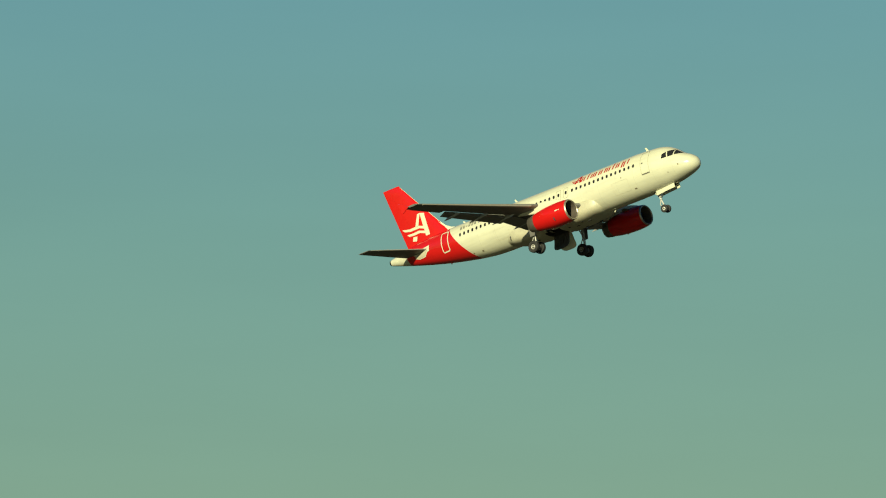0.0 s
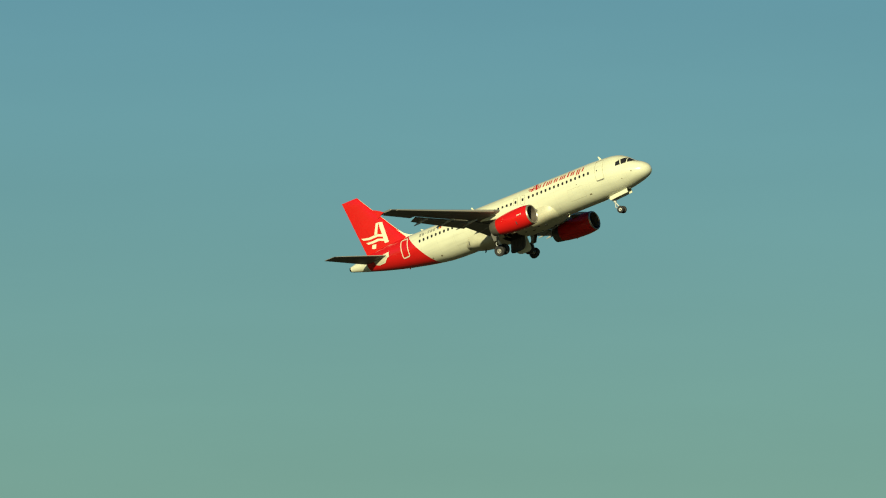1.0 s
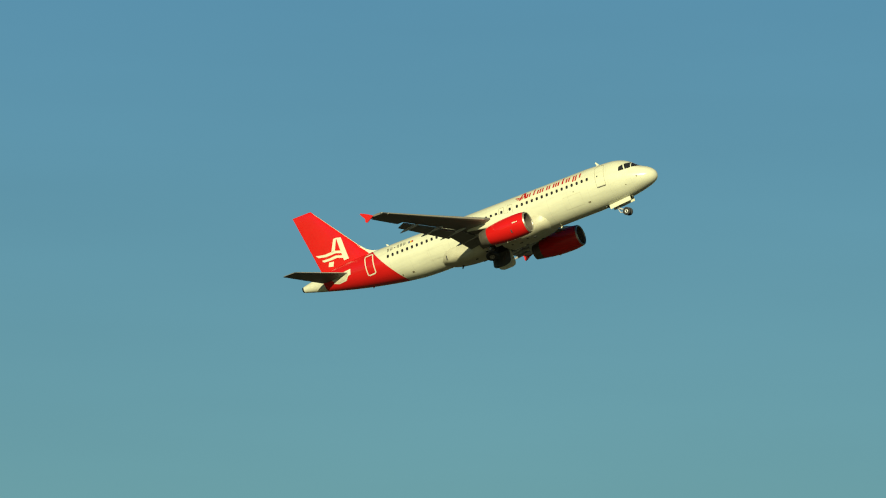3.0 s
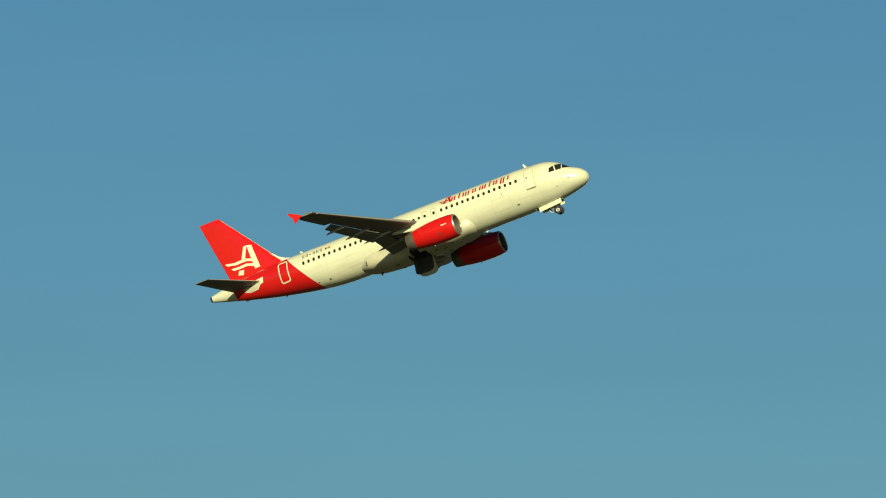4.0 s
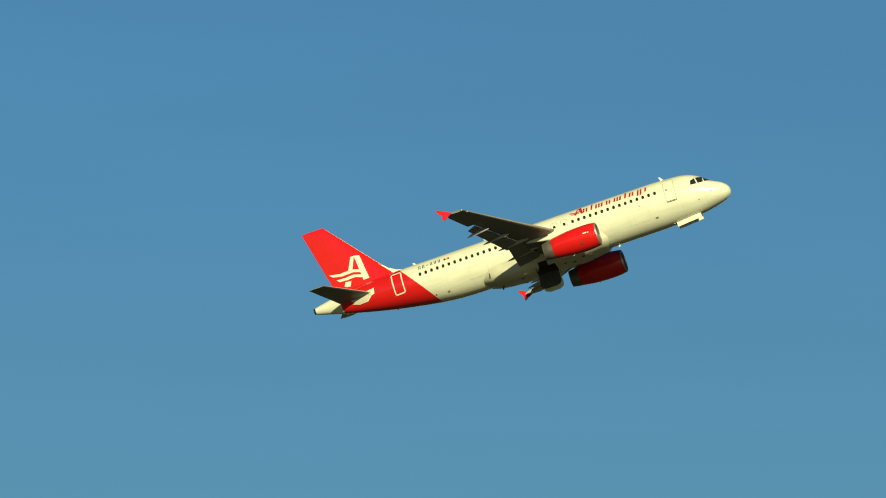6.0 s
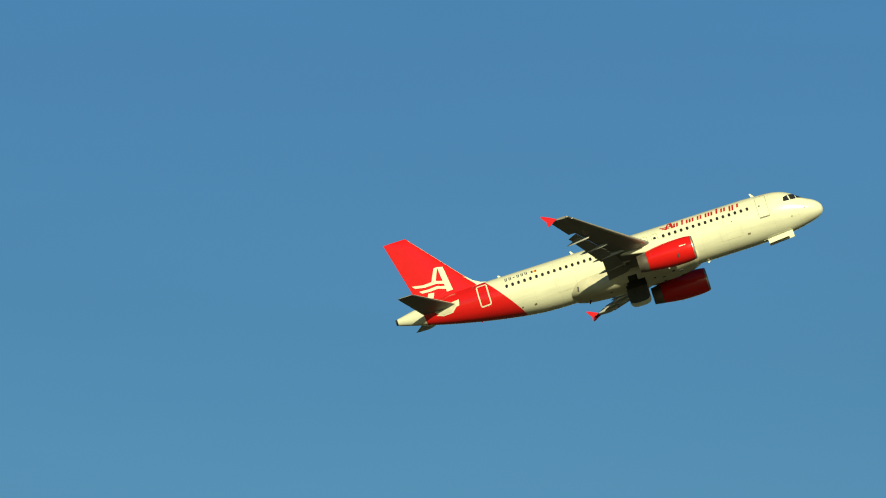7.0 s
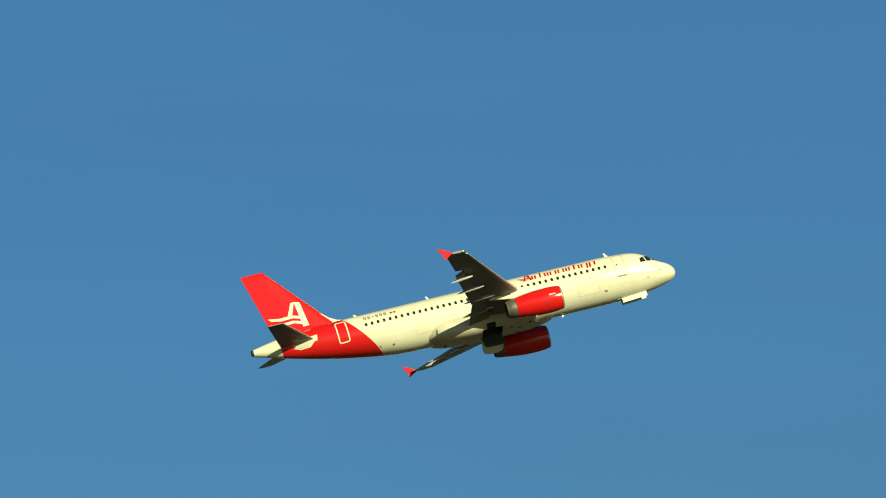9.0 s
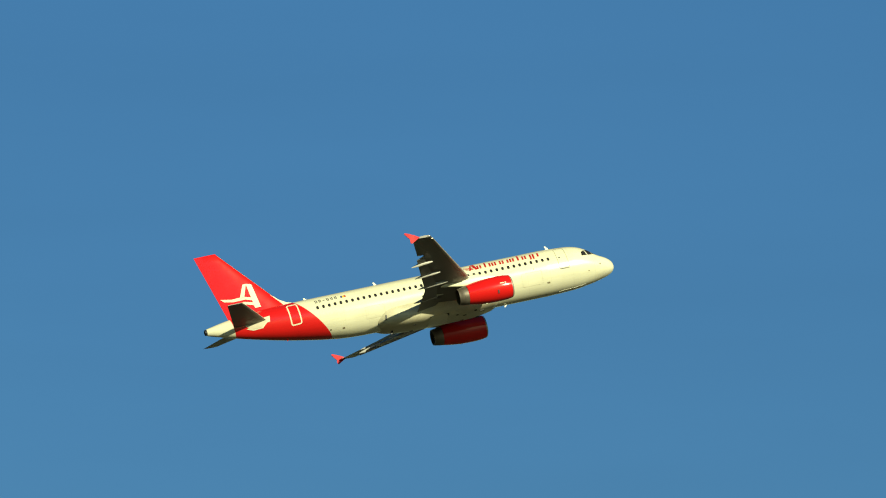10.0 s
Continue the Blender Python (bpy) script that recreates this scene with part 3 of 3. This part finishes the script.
def make_engine(side):
    y = side * 5.75
    bm = bmesh.new()
    revolve_e(bm, [(11.05, 1.027), (11.2, 1.05), (11.34, 1.072), (11.6, 1.105), (12.2, 1.135), (12.9, 1.13), (13.7, 1.10), (14.5, 1.02), (15.1, .935), (15.42, .88), (15.42, .84), (14.9, .86)], (y, EZ), 56)
    engine = part("engine", bm, red_paint, airliner, "glossy red engine nacelle")
    bm = bmesh.new()
    revolve_e(bm, [(11.06, 1.031), (11.03, 1.024), (10.98, 1.005), (10.92, .955), (10.93, .90), (11.0, .86)], (y, EZ), 56)
    duct = bmesh.new()
    revolve_e(duct, [(11.0, .86), (11.25, .82), (11.6, .81), (12.1, .82)], (y, EZ), 56)
    part("inlet_duct", duct, duct_lining, engine, "dark lining of the intake")
    part("inlet_lip", bm, lip_metal, engine, "polished metal intake lip")
    bm = bmesh.new()
    for i in range(22):
        a = i * math.tau / 22
        ca, sa = math.cos(a), math.sin(a)
        cb, sb = math.cos(a + .2), math.sin(a + .2)
        bm.faces.new([bm.verts.new(B(es(s), y + r * c, EZ + r * q)) for s, r, c, q in ((11.92, .24, ca, sa), (11.9, .81, ca, sa), (12.05, .81, cb, sb), (12.05, .24, cb, sb))])
    revolve_e(bm, [(12.08, .82), (12.1, .05)], (y, EZ), 40, close=True)
    part("fan", bm, fan_metal, engine, "dark fan blades", smooth=False)
    bm = bmesh.new()
    revolve_e(bm, [(11.55, .01), (11.6, .07), (11.75, .16), (11.95, .24)], (y, EZ), 24)
    part("spinner", bm, dark_metal, engine)
    bm = bmesh.new()
    revolve_e(bm, [(14.9, .85), (15.42, .855), (15.85, .81), (15.86, .80), (16.1, .765), (16.12, .755), (16.35, .72), (16.35, .68), (15.8, .74)], (y, EZ - .02), 48)
    part("exhaust_nozzle", bm, hot_metal, engine, "heat-stained metal exhaust nozzle")
    bm = bmesh.new()
    revolve_e(bm, [(15.5, .70), (15.9, .36), (16.15, .18), (16.3, .03)], (y, EZ - .02), 24, close=True)
    part("exhaust_plug", bm, dark_metal, engine)
    # small markings and a dark vent on the cowl
    for s, a, w, h, m in ((12.05, 8, .34, .10, white_paint), (11.72, 8, .14, .10, white_paint), (12.55, -28, .12, .34, letter_dark), (14.3, 10, .10, .08, white_paint)):
        bm = bmesh.new()
        g = []
        for u in (-.5, 0, .5):
            row = []
            for v in (-.5, 0, .5):
                r = {12.05: 1.134, 11.72: 1.118, 12.55: 1.142, 14.3: 1.01}[s] + .008
                t = radians(a) + v * h / r
                row.append(bm.verts.new(B(es(s) + u * w, y + side * r * math.cos(t), EZ + r * math.sin(t))))
            g.append(row)
        for i in range(2):
            for j in range(2):
                bm.faces.new((g[i][j], g[i + 1][j], g[i + 1][j + 1], g[i][j + 1]))
        part("marking", bm, m, engine)
    for s, w in ((13.6, .06), (14.5, .05)):
        bm = bmesh.new()
        r = 1.10 if s < 14 else .95
        slab(bm, [B(es(s), y, EZ - r + .03), B(es(s) + .16, y, EZ - r + .05), B(es(s) + .18, y, EZ - r - .05), B(es(s) + .08, y, EZ - r - .05)], (0, w, 0))
        part("drain_mast", bm, white_paint, engine, smooth=False)
    # strake on the inner side
    bm = bmesh.new()
    t = radians(52)
    o = Vector((0, -side * math.cos(t), math.sin(t)))
    base = B(0, y, EZ)
    slab(bm, [base + Vector((-es(s), 0, 0)) + o * r for s, r in ((12.2, 1.1), (12.9, 1.42), (13.25, 1.42), (13.3, 1.06))], (0, .03, .02))
    part("strake", bm, hot_metal, engine, smooth=False)
    # pylon
    bm = bmesh.new()
    lines = [(11.9, -1.15, -.92), (12.7, -1.15, -.66), (14.0, -1.2, -.40), (14.9, -1.34, -.40), (15.9, -1.16, -.50), (16.7, -1.0, -.62), (17.3, -.90, -.78)]
    rings = []
    for i, (s, lo, hi) in enumerate(lines):
        w = .20 * math.sin(math.pi * (i + .6) / 7.2) ** .5
        rings.append([B(EA + s, y + w * math.copysign(abs(math.cos(a)) ** .5, math.cos(a)), (lo + hi) / 2 + (hi - lo) / 2 * math.copysign(abs(math.sin(a)) ** .5, math.sin(a))) for a in [q * math.tau / 16 for q in range(16)]])
    loft(bm, rings)
    part("pylon", bm, white_paint, engine, "cream engine pylon under the wing")


# ---- tail ----
def fin_at(z):
    """Leading edge, trailing edge and thickness of the fin at a height."""
    u = (z - 2.2) / 5.7
    return 30.15 + 4.78 * u, 35.5 + 1.40 * u, .10


def fin_y(s, z):
    lead, trail, tc = fin_at(z)
    c = trail - lead
    return foil(max(0, min(.98, (s - lead) / c)), tc) * c


def upright(z, x0, x1, k=12):
    lead, trail, tc = fin_at(z)
    c = trail - lead
    xs = [x0 + (x1 - x0) * (1 - math.cos(math.pi * i / k)) / 2 for i in range(k + 1)]
    pts = [(x, foil(x, tc) * c) for x in reversed(xs)] + [(x, -foil(x, tc) * c) for x in xs[(1 if x0 == 0 else 0):]]
    return [B(lead + x * c, y, z) for x, y in pts]


def make_fin():
    heights = (1.6, 2.4, 3.4, 4.4, 5.4, 6.4, 7.2, 7.7)
    bm = bmesh.new()
    rings = [upright(z, 0, .69) for z in heights]
    rings.append([Vector((p.x - .05 - .10 * (p.x > rings[-1][len(rings[-1]) // 2].x - .25), p.y * .4, 7.90)) for p in upright(7.7, 0, .69)])
    loft(bm, rings)
    fin = part("vertical_fin", bm, red_paint, airliner, "tall red tail fin")
    bm = bmesh.new()
    rr = [upright(z, .688, .995, 6) for z in (1.75,) + heights[1:]]
    rr.append([Vector((p.x - .05, p.y * .6, 7.9)) for p in upright(7.7, .688, .995, 6)])
    loft(bm, rr)
    part("rudder", bm, red_paint, fin, "red rudder")
    # pale leading edge
    bm = bmesh.new()
    loft(bm, [[Vector((p.x + .012, p.y * 1.1, p.z)) for p in upright(z, 0, .009, 5)] for z in (3.2, 4.4, 5.4, 6.4, 7.2, 7.7)])
    part("leading_edge", bm, white_paint, fin, "thin pale leading edge")
    # dorsal fillet sweeping into the fuselage top
    bm = bmesh.new()
    prof = [(28.6, 2.02), (29.2, 2.10), (29.8, 2.26), (30.4, 2.62), (30.9, 3.12), (31.3, 3.52)]
    rings = []
    for s, z in prof:
        w = .05 + .05 * (s - 28.6)
        rings.append([B(s, 0, z), B(s + .04, w * .6, z - .10), B(s + .3, w, 1.9), B(s + .3, -w, 1.9), B(s + .04, -w * .6, z - .10)])
    loft(bm, rings)
    part("dorsal_fillet", bm, white_paint, fin, "cream fillet ahead of the fin")
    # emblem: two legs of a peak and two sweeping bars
    for side in (-1, 1):
        def shape(polys):
            bm = bmesh.new()
            for poly in polys:
                k = 4
                a, b, c, d = [Vector(q) for q in poly]
                g = [[bm.verts.new(B(*(q := a.lerp(b, i / k).lerp(d.lerp(c, i / k), j / k))[:1], side * (fin_y(q.x, q.y) + .012), q.y)) for j in range(k + 1)] for i in range(k + 1)]
                for i in range(k):
                    for j in range(k):
                        bm.faces.new((g[i][j], g[i + 1][j], g[i + 1][j + 1], g[i][j + 1]))
            part("emblem", bm, white_paint, fin, "cream winged emblem stroke")
        shape([((33.00, 4.62), (32.52, 4.50), (32.22, 2.28), (32.76, 2.28))])
        shape([((33.30, 4.60), (32.98, 4.62), (33.46, 3.40), (33.88, 3.38))])
        shape([((35.58, 3.68), (34.6, 3.48), (34.5, 3.22), (35.30, 3.40)), ((34.6, 3.48), (33.5, 3.50), (33.4, 3.22), (34.5, 3.22)), ((33.5, 3.50), (32.7, 3.24), (32.7, 2.98), (33.4, 3.22))])
        shape([((35.06, 3.04), (34.2, 2.98), (34.1, 2.74), (34.85, 2.80)), ((34.2, 2.98), (33.5, 3.02), (33.4, 2.76), (34.1, 2.74)), ((33.5, 3.02), (32.8, 2.80), (32.8, 2.54), (33.4, 2.76))])
        shape([((34.36, 2.62), (33.84, 2.54), (34.02, 2.10), (34.54, 2.24))])


def make_tailplane(side):
    def ring(y, x0, x1, k=10):
        u = (y - .6) / 5.62
        lead, trail = 32.05 + 3.3 * u, 35.2 + 1.5 * u
        return section(lead, side * y, .66 + .108 * y, trail - lead, .10, x0, x1, 0, k)
    bm = bmesh.new()
    rings = [ring(y, 0, .69) for y in (.5, 1.5, 3, 4.5, 5.7, 6.05)]
    rings.append([Vector((p.x - .10, p.y + side * .16, .66 + .108 * 6.05 + (p.z - .66 - .108 * 6.05) * .4)) for p in rings[-1]])
    loft(bm, rings)
    tail = part("tailplane", bm, wing_grey, airliner, "grey swept tailplane")
    bm = bmesh.new()
    loft(bm, [ring(y, .688, .995, 6) for y in (.75, 1.5, 3, 4.5, 5.7, 6.15)])
    part("elevator", bm, wing_grey, tail)
    bm = bmesh.new()
    loft(bm, [[p + Vector((.04, 0, 0)) for p in ring(y, 0, .012, 5)] for y in (1.1, 3, 4.5, 6.0)])
    part("leading_edge", bm, bare_metal, tail)


for side in (-1, 1):
    make_wing(side)
    make_engine(side)
    make_tailplane(side)
make_fin()


# ---- landing gear, each leg built round its hinge ----
def wheel_mesh(name, r, w, rim):
    bm = bmesh.new()
    k = 28
    tyre = [(-w * .30, r * .44), (-w * .48, r * .56), (-w * .5, r * .85), (-w * .36, r * .97), (0, r), (w * .36, r * .97), (w * .5, r * .85), (w * .48, r * .56), (w * .30, r * .44)]
    loft(bm, [[Vector((q * math.cos(i * math.tau / k), y, q * math.sin(i * math.tau / k))) for i in range(k)] for y, q in tyre], caps=False, mat=0)
    hub = [(-w * .28, .01), (-w * .34, r * .18), (-w * .22, r * .3), (-w * .30, r * .45), (w * .30, r * .45), (w * .22, r * .3), (w * .34, r * .18), (w * .28, .01)]
    loft(bm, [[Vector((q * math.cos(i * math.tau / k), y, q * math.sin(i * math.tau / k))) for i in range(k)] for y, q in hub], caps=True, mat=1)
    for y in (-w * .345, w * .345):
        ring = [bm.verts.new((r * .20 * math.cos(i * math.tau / k), y, r * .20 * math.sin(i * math.tau / k))) for i in range(k)]
        bm.faces.new(ring).material_index = 2
    bmesh.ops.recalc_face_normals(bm, faces=bm.faces)
    me = bpy.data.meshes.new(name)
    bm.to_mesh(me)
    bm.free()
    me.materials.append(rubber)
    me.materials.append(rim)
    me.materials.append(dark_metal)
    me.shade_smooth()
    me.set_sharp_from_angle(angle=radians(40))
    return me


main_wheel, nose_wheel = wheel_mesh("wheel", .58, .42, rim_grey), wheel_mesh("wheel", .38, .22, hub_paint)


def make_main_gear(side):
    bm = bmesh.new()
    tube(bm, (0, 0, .1), (0, 0, -1.65), .14)
    tube(bm, (0, 0, -1.6), (0, 0, -2.85), .085)
    tube(bm, (0, -.62, -2.85), (0, .62, -2.85), .08)
    tube(bm, (-.5, 0, .05), (.6, 0, .05), .11)
    tube(bm, (0, -side * .1, -1.4), (.0, -side * 1.0, -.3), .06)
    tube(bm, (-.1, 0, -1.6), (-.42, 0, -2.15), .045)
    tube(bm, (-.42, 0, -2.15), (-.1, 0, -2.75), .045)
    tube(bm, (.16, 0, -.4), (.16, 0, -2.7), .03)
    gear = part("main_gear", bm, gear_paint, airliner, "grey main landing gear leg folding inwards")
    gear.location = B(17.5, side * 3.75, -.95)
    for k in (-1, 1):
        share("wheel", main_wheel, gear, pose(0, k * .46, -2.85), "black tyre on pale grey hub")
    bm = bmesh.new()
    slab(bm, [Vector((x, side * .27, z)) for x, z in ((.42, -.25), (-.42, -.25), (-.36, -1.75), (.30, -1.75))], (0, .05, 0))
    part("leg_door", bm, [wing_grey], gear, "grey leg door", smooth=False)
    return gear


def make_main_door(side):
    """A belly door, rounded at its outer corners and bent like the belly: cream outside, dark and ribbed inside."""
    half, width, r = .92, 1.54, .5
    hinge = belly_low(.13)

    def plate(bm, inset, lift, thick):
        rows = []
        n = 14
        for i in range(n + 1):
            y = inset + (width - 2 * inset) * i / n
            d = max(0, y - (width - inset - r))
            x = half - inset - (r - math.sqrt(max(0, r * r - d * d)))
            z = belly_low(.13 + y) - hinge + lift
            rows.append([bm.verts.new((q * x, side * y, z + h)) for q, h in ((-1, 0), (1, 0), (1, thick), (-1, thick))])
        for u, v in zip(rows, rows[1:]):
            for j in range(4):
                k = (j + 1) % 4
                bm.faces.new((u[j], u[k], v[k], v[j]))
        bm.faces.new(rows[0])
        bm.faces.new(rows[-1][::-1])
    bm = bmesh.new()
    plate(bm, 0, 0, .022)
    door = part("main_gear_door", bm, [white_paint], airliner, "large cream belly door with dark inner face", smooth=False)
    door.location = B(17.15, side * .13, hinge - .008)
    bm = bmesh.new()
    plate(bm, .0, .026, .05)
    for x in (-.6, -.2, .2, .6):
        tube(bm, (x, side * .15, .11), (x * .9, side * 1.1, .24), .035, k=8)
    part("inner_panel", bm, lining, door, "dark ribbed inner face", smooth=False)
    return door


def nose_low(s, y):
    """Height of the fuselage skin under the nose."""
    zc, a, b = hull(s)
    return zc - b * math.sqrt(max(0, 1 - (y / a) ** 2))


LEG_HINGE = 2.06


def make_leg_bay_door(side):
    """A small curved panel that folds up into the bay, hinged at its outer edge."""
    bm = bmesh.new()
    rings = []
    for i in range(7):
        y = 1.62 + (LEG_HINGE - 1.62) * i / 6
        z = belly_low(y) - belly_low(LEG_HINGE)
        rings.append([Vector((x, side * (y - LEG_HINGE), z + h)) for x, h in ((-.44, 0), (.44, 0), (.44, .03), (-.44, .03))])
    loft(bm, rings)
    door = part("leg_bay_door", bm, belly_cream, airliner, "small cream curved belly panel", smooth=False)
    door.location = B(17.2, side * LEG_HINGE, belly_low(LEG_HINGE) - .012)
    return door


def make_nose_gear():
    bm = bmesh.new()
    tube(bm, (0, 0, .1), (0, 0, -1.1), .10)
    tube(bm, (0, 0, -1.05), (0, 0, -2.15), .06)
    tube(bm, (0, -.30, -2.15), (0, .30, -2.15), .055)
    tube(bm, (.1, 0, -.95), (.75, 0, .0), .045)
    tube(bm, (-.06, 0, -1.05), (-.36, 0, -1.5), .045)
    tube(bm, (-.36, 0, -1.5), (-.06, 0, -2.0), .045)
    tube(bm, (.13, -.16, -.85), (.13, .16, -.85), .11)
    tube(bm, (0, 0, -.55), (0, 0, -.78), .15)
    tube(bm, (0, 0, -1.0), (0, 0, -1.12), .13)
    tube(bm, (-.13, .1, -.3), (-.13, .1, -1.5), .022, k=8)
    tube(bm, (-.05, -.12, -.4), (-.02, -.1, -1.9), .02, k=8)
    gear = part("nose_gear", bm, gear_paint, airliner, "pale nose gear leg folding forwards")
    gear.location = B(5.48, 0, -1.72)
    bm = bmesh.new()
    slab(bm, [Vector((-.16, y, z)) for y, z in ((-.24, -.10), (.24, -.10), (.20, -.52), (-.20, -.52))], (.03, 0, 0))
    part("leg_door", bm, white_paint, gear, "small cream leg door", smooth=False)
    # rear closing panel, flush with the skin once the leg is up
    bm = bmesh.new()
    turn = pose(0, 0, 0, 0, 108)
    rings = []
    for i in range(7):
        y = -.39 + .13 * i
        front, rear = B(5.265, y, nose_low(5.265, y) - .010) - B(5.48, 0, -1.72), B(5.62, y, nose_low(5.62, y) - .010) - B(5.48, 0, -1.72)
        rings.append([turn @ front, turn @ rear, turn @ (rear + Vector((0, 0, .03))), turn @ (front + Vector((0, 0, .03)))])
    loft(bm, rings)
    part("rear_panel", bm, white_paint, gear, "small curved cream panel", smooth=False)
    bm = bmesh.new()
    for y in (-.09, .09):
        tube(bm, (.12, y, -.62), (.17, y, -.62), .075)
    part("taxi_light", bm, hub_paint, gear)
    for k in (-1, 1):
        share("wheel", nose_wheel, gear, pose(0, k * .25, -2.15), "black tyre on white hub")
    return gear


NOSE_HINGE = .41
NOSE_SLOPE = math.degrees(math.atan2(nose_low(3.02, NOSE_HINGE) - nose_low(5.25, NOSE_HINGE), 2.23))


def nose_hinge(side):
    return Matrix.Translation(B(4.135, side * NOSE_HINGE, (nose_low(3.02, NOSE_HINGE) + nose_low(5.25, NOSE_HINGE)) / 2 - .012)) @ pose(0, 0, 0, 0, -NOSE_SLOPE)


def make_nose_door(side):
    """A long narrow door bent like the skin under the nose, hinged at its outer edge."""
    bm = bmesh.new()
    back = nose_hinge(side).inverted()
    rings = []
    for i in range(9):
        s = 3.02 + 2.23 * i / 8
        ring = []
        for j in range(6):
            y = side * NOSE_HINGE * (1 - j / 5)
            ring.append(back @ B(s, y, nose_low(s, y) - .012))
        rings.append(ring + [v + Vector((0, 0, .035)) for v in ring[::-1]])
    loft(bm, rings)
    for ring in (rings[0], rings[-1]):
        bm.faces.new([bm.verts.new(v) for v in ring])
    door = part("nose_gear_door", bm, white_paint, airliner, "long cream nose gear door", smooth=False)
    door.matrix_local = nose_hinge(side)
    return door


main_gears = [(side, make_main_gear(side)) for side in (-1, 1)]
main_doors = [(side, make_main_door(side)) for side in (-1, 1)]
leg_doors = [(side, make_leg_bay_door(side)) for side in (-1, 1)]
nose_gear = make_nose_gear()
nose_doors = [(side, make_nose_door(side)) for side in (-1, 1)]


# ---- what moves ----
def motions():
    # seconds, place, heading, pitch, bank
    flight = (
        (0, -586.656, 635.502, 115.771, 3.867, 12.960, 3.591),
        (0.1, -598.532, 657.204, 120.542, 3.938, 12.961, 3.585),
        (0.2, -606.624, 675.279, 124.702, 3.998, 12.969, 3.582),
        (0.3, -614.473, 693.555, 128.955, 4.046, 12.982, 3.582),
        (0.4, -622.079, 712.043, 133.289, 4.084, 13.001, 3.584),
        (0.5, -622.583, 722.809, 136.242, 4.113, 13.026, 3.589),
        (0.6, -614.437, 723.646, 137.371, 4.132, 13.056, 3.595),
        (0.8, -598.097, 725.290, 139.623, 4.143, 13.130, 3.613),
        (1, -581.710, 726.881, 141.876, 4.121, 13.223, 3.636),
        (1.5, -540.630, 730.599, 147.548, 3.948, 13.520, 3.705),
        (2, -499.425, 734.008, 153.240, 3.642, 13.886, 3.772),
        (2.5, -458.187, 737.113, 158.972, 3.250, 14.293, 3.816),
        (3, -417.000, 739.941, 164.729, 2.809, 14.711, 3.820),
        (3.5, -375.919, 742.532, 170.525, 2.355, 15.114, 3.772),
        (4, -334.999, 744.913, 176.355, 1.917, 15.479, 3.663),
        (4.5, -294.296, 747.104, 182.225, 1.519, 15.785, 3.486),
        (5, -253.849, 749.136, 188.144, 1.179, 16.018, 3.241),
        (5.5, -213.684, 751.039, 194.112, 0.912, 16.168, 2.928),
        (6, -173.832, 752.854, 200.148, 0.726, 16.231, 2.553),
        (6.5, -134.293, 754.603, 206.244, 0.624, 16.210, 2.126),
        (7, -95.069, 756.318, 212.424, 0.605, 16.116, 1.659),
        (7.5, -56.176, 758.042, 218.692, 0.662, 15.967, 1.169),
        (8, -17.577, 759.787, 225.064, 0.783, 15.793, 0.676),
        (8.5, 20.727, 761.595, 231.568, 0.950, 15.631, 0.205),
        (9, 58.768, 763.510, 238.203, 1.141, 15.530, -0.217),
        (9.5, 96.594, 765.546, 244.990, 1.329, 15.551, -0.560),
        (10, 134.238, 767.747, 251.951, 1.481, 15.767, -0.786),
    )
    walk(airliner, [(t, pose(x, y, z, r, -p, h)) for t, x, y, z, h, p, r in flight])
    # legs swing in towards the keel, then the belly doors shut
    fold = {-1: ((0, -4), (.5, 1), (1, 14), (1.5, 22), (2, 31), (2.2, 36), (2.75, 50), (3.3, 70), (3.9, 84), (4.5, 88), (10, 88)),
            1: ((0, 6), (.5, 17), (1, 26), (1.5, 32), (2, 37), (2.2, 40), (2.75, 50), (3.3, 70), (3.9, 84), (4.5, 88), (10, 88))}
    for side, leg in main_gears:
        walk(leg, [(t, Matrix.Translation(B(17.5, side * 3.75, -.95)) @ pose(0, 0, 0, -side * a)) for t, a in fold[side]])
    shut = ((0, 78), (8.4, 78), (8.8, 70), (9.1, 56), (9.5, 34), (9.8, 9), (10, 0))
    for side, door in main_doors:
        walk(door, [(t, Matrix.Translation(B(17.15, side * .13, belly_low(.13) - .008)) @ pose(0, 0, 0, -side * a)) for t, a in shut])
    tuck = ((0, 124), (9.2, 124), (9.5, 85), (9.8, 25), (10, 0))
    for side, door in leg_doors:
        walk(door, [(t, Matrix.Translation(B(17.2, side * LEG_HINGE, belly_low(LEG_HINGE) - .012)) @ pose(0, 0, 0, -side * a)) for t, a in tuck])
    # the nose leg swings forwards, then its doors shut
    swing = ((0, 17), (.5, 22), (1, 29), (1.5, 35), (2, 40), (2.2, 42), (3.3, 55), (4, 62), (4.5, 68), (5.2, 79), (5.8, 92), (6.3, 100), (6.8, 108), (10, 108))
    walk(nose_gear, [(t, Matrix.Translation(B(5.48, 0, -1.72)) @ pose(0, 0, 0, 0, -a)) for t, a in swing])
    close = ((0, 86), (8.8, 86), (9.0, 80), (9.3, 50), (9.5, 18), (9.7, 4), (9.8, 0), (10, 0))
    for side, door in nose_doors:
        walk(door, [(t, nose_hinge(side) @ pose(0, 0, 0, side * a)) for t, a in close])


motions()
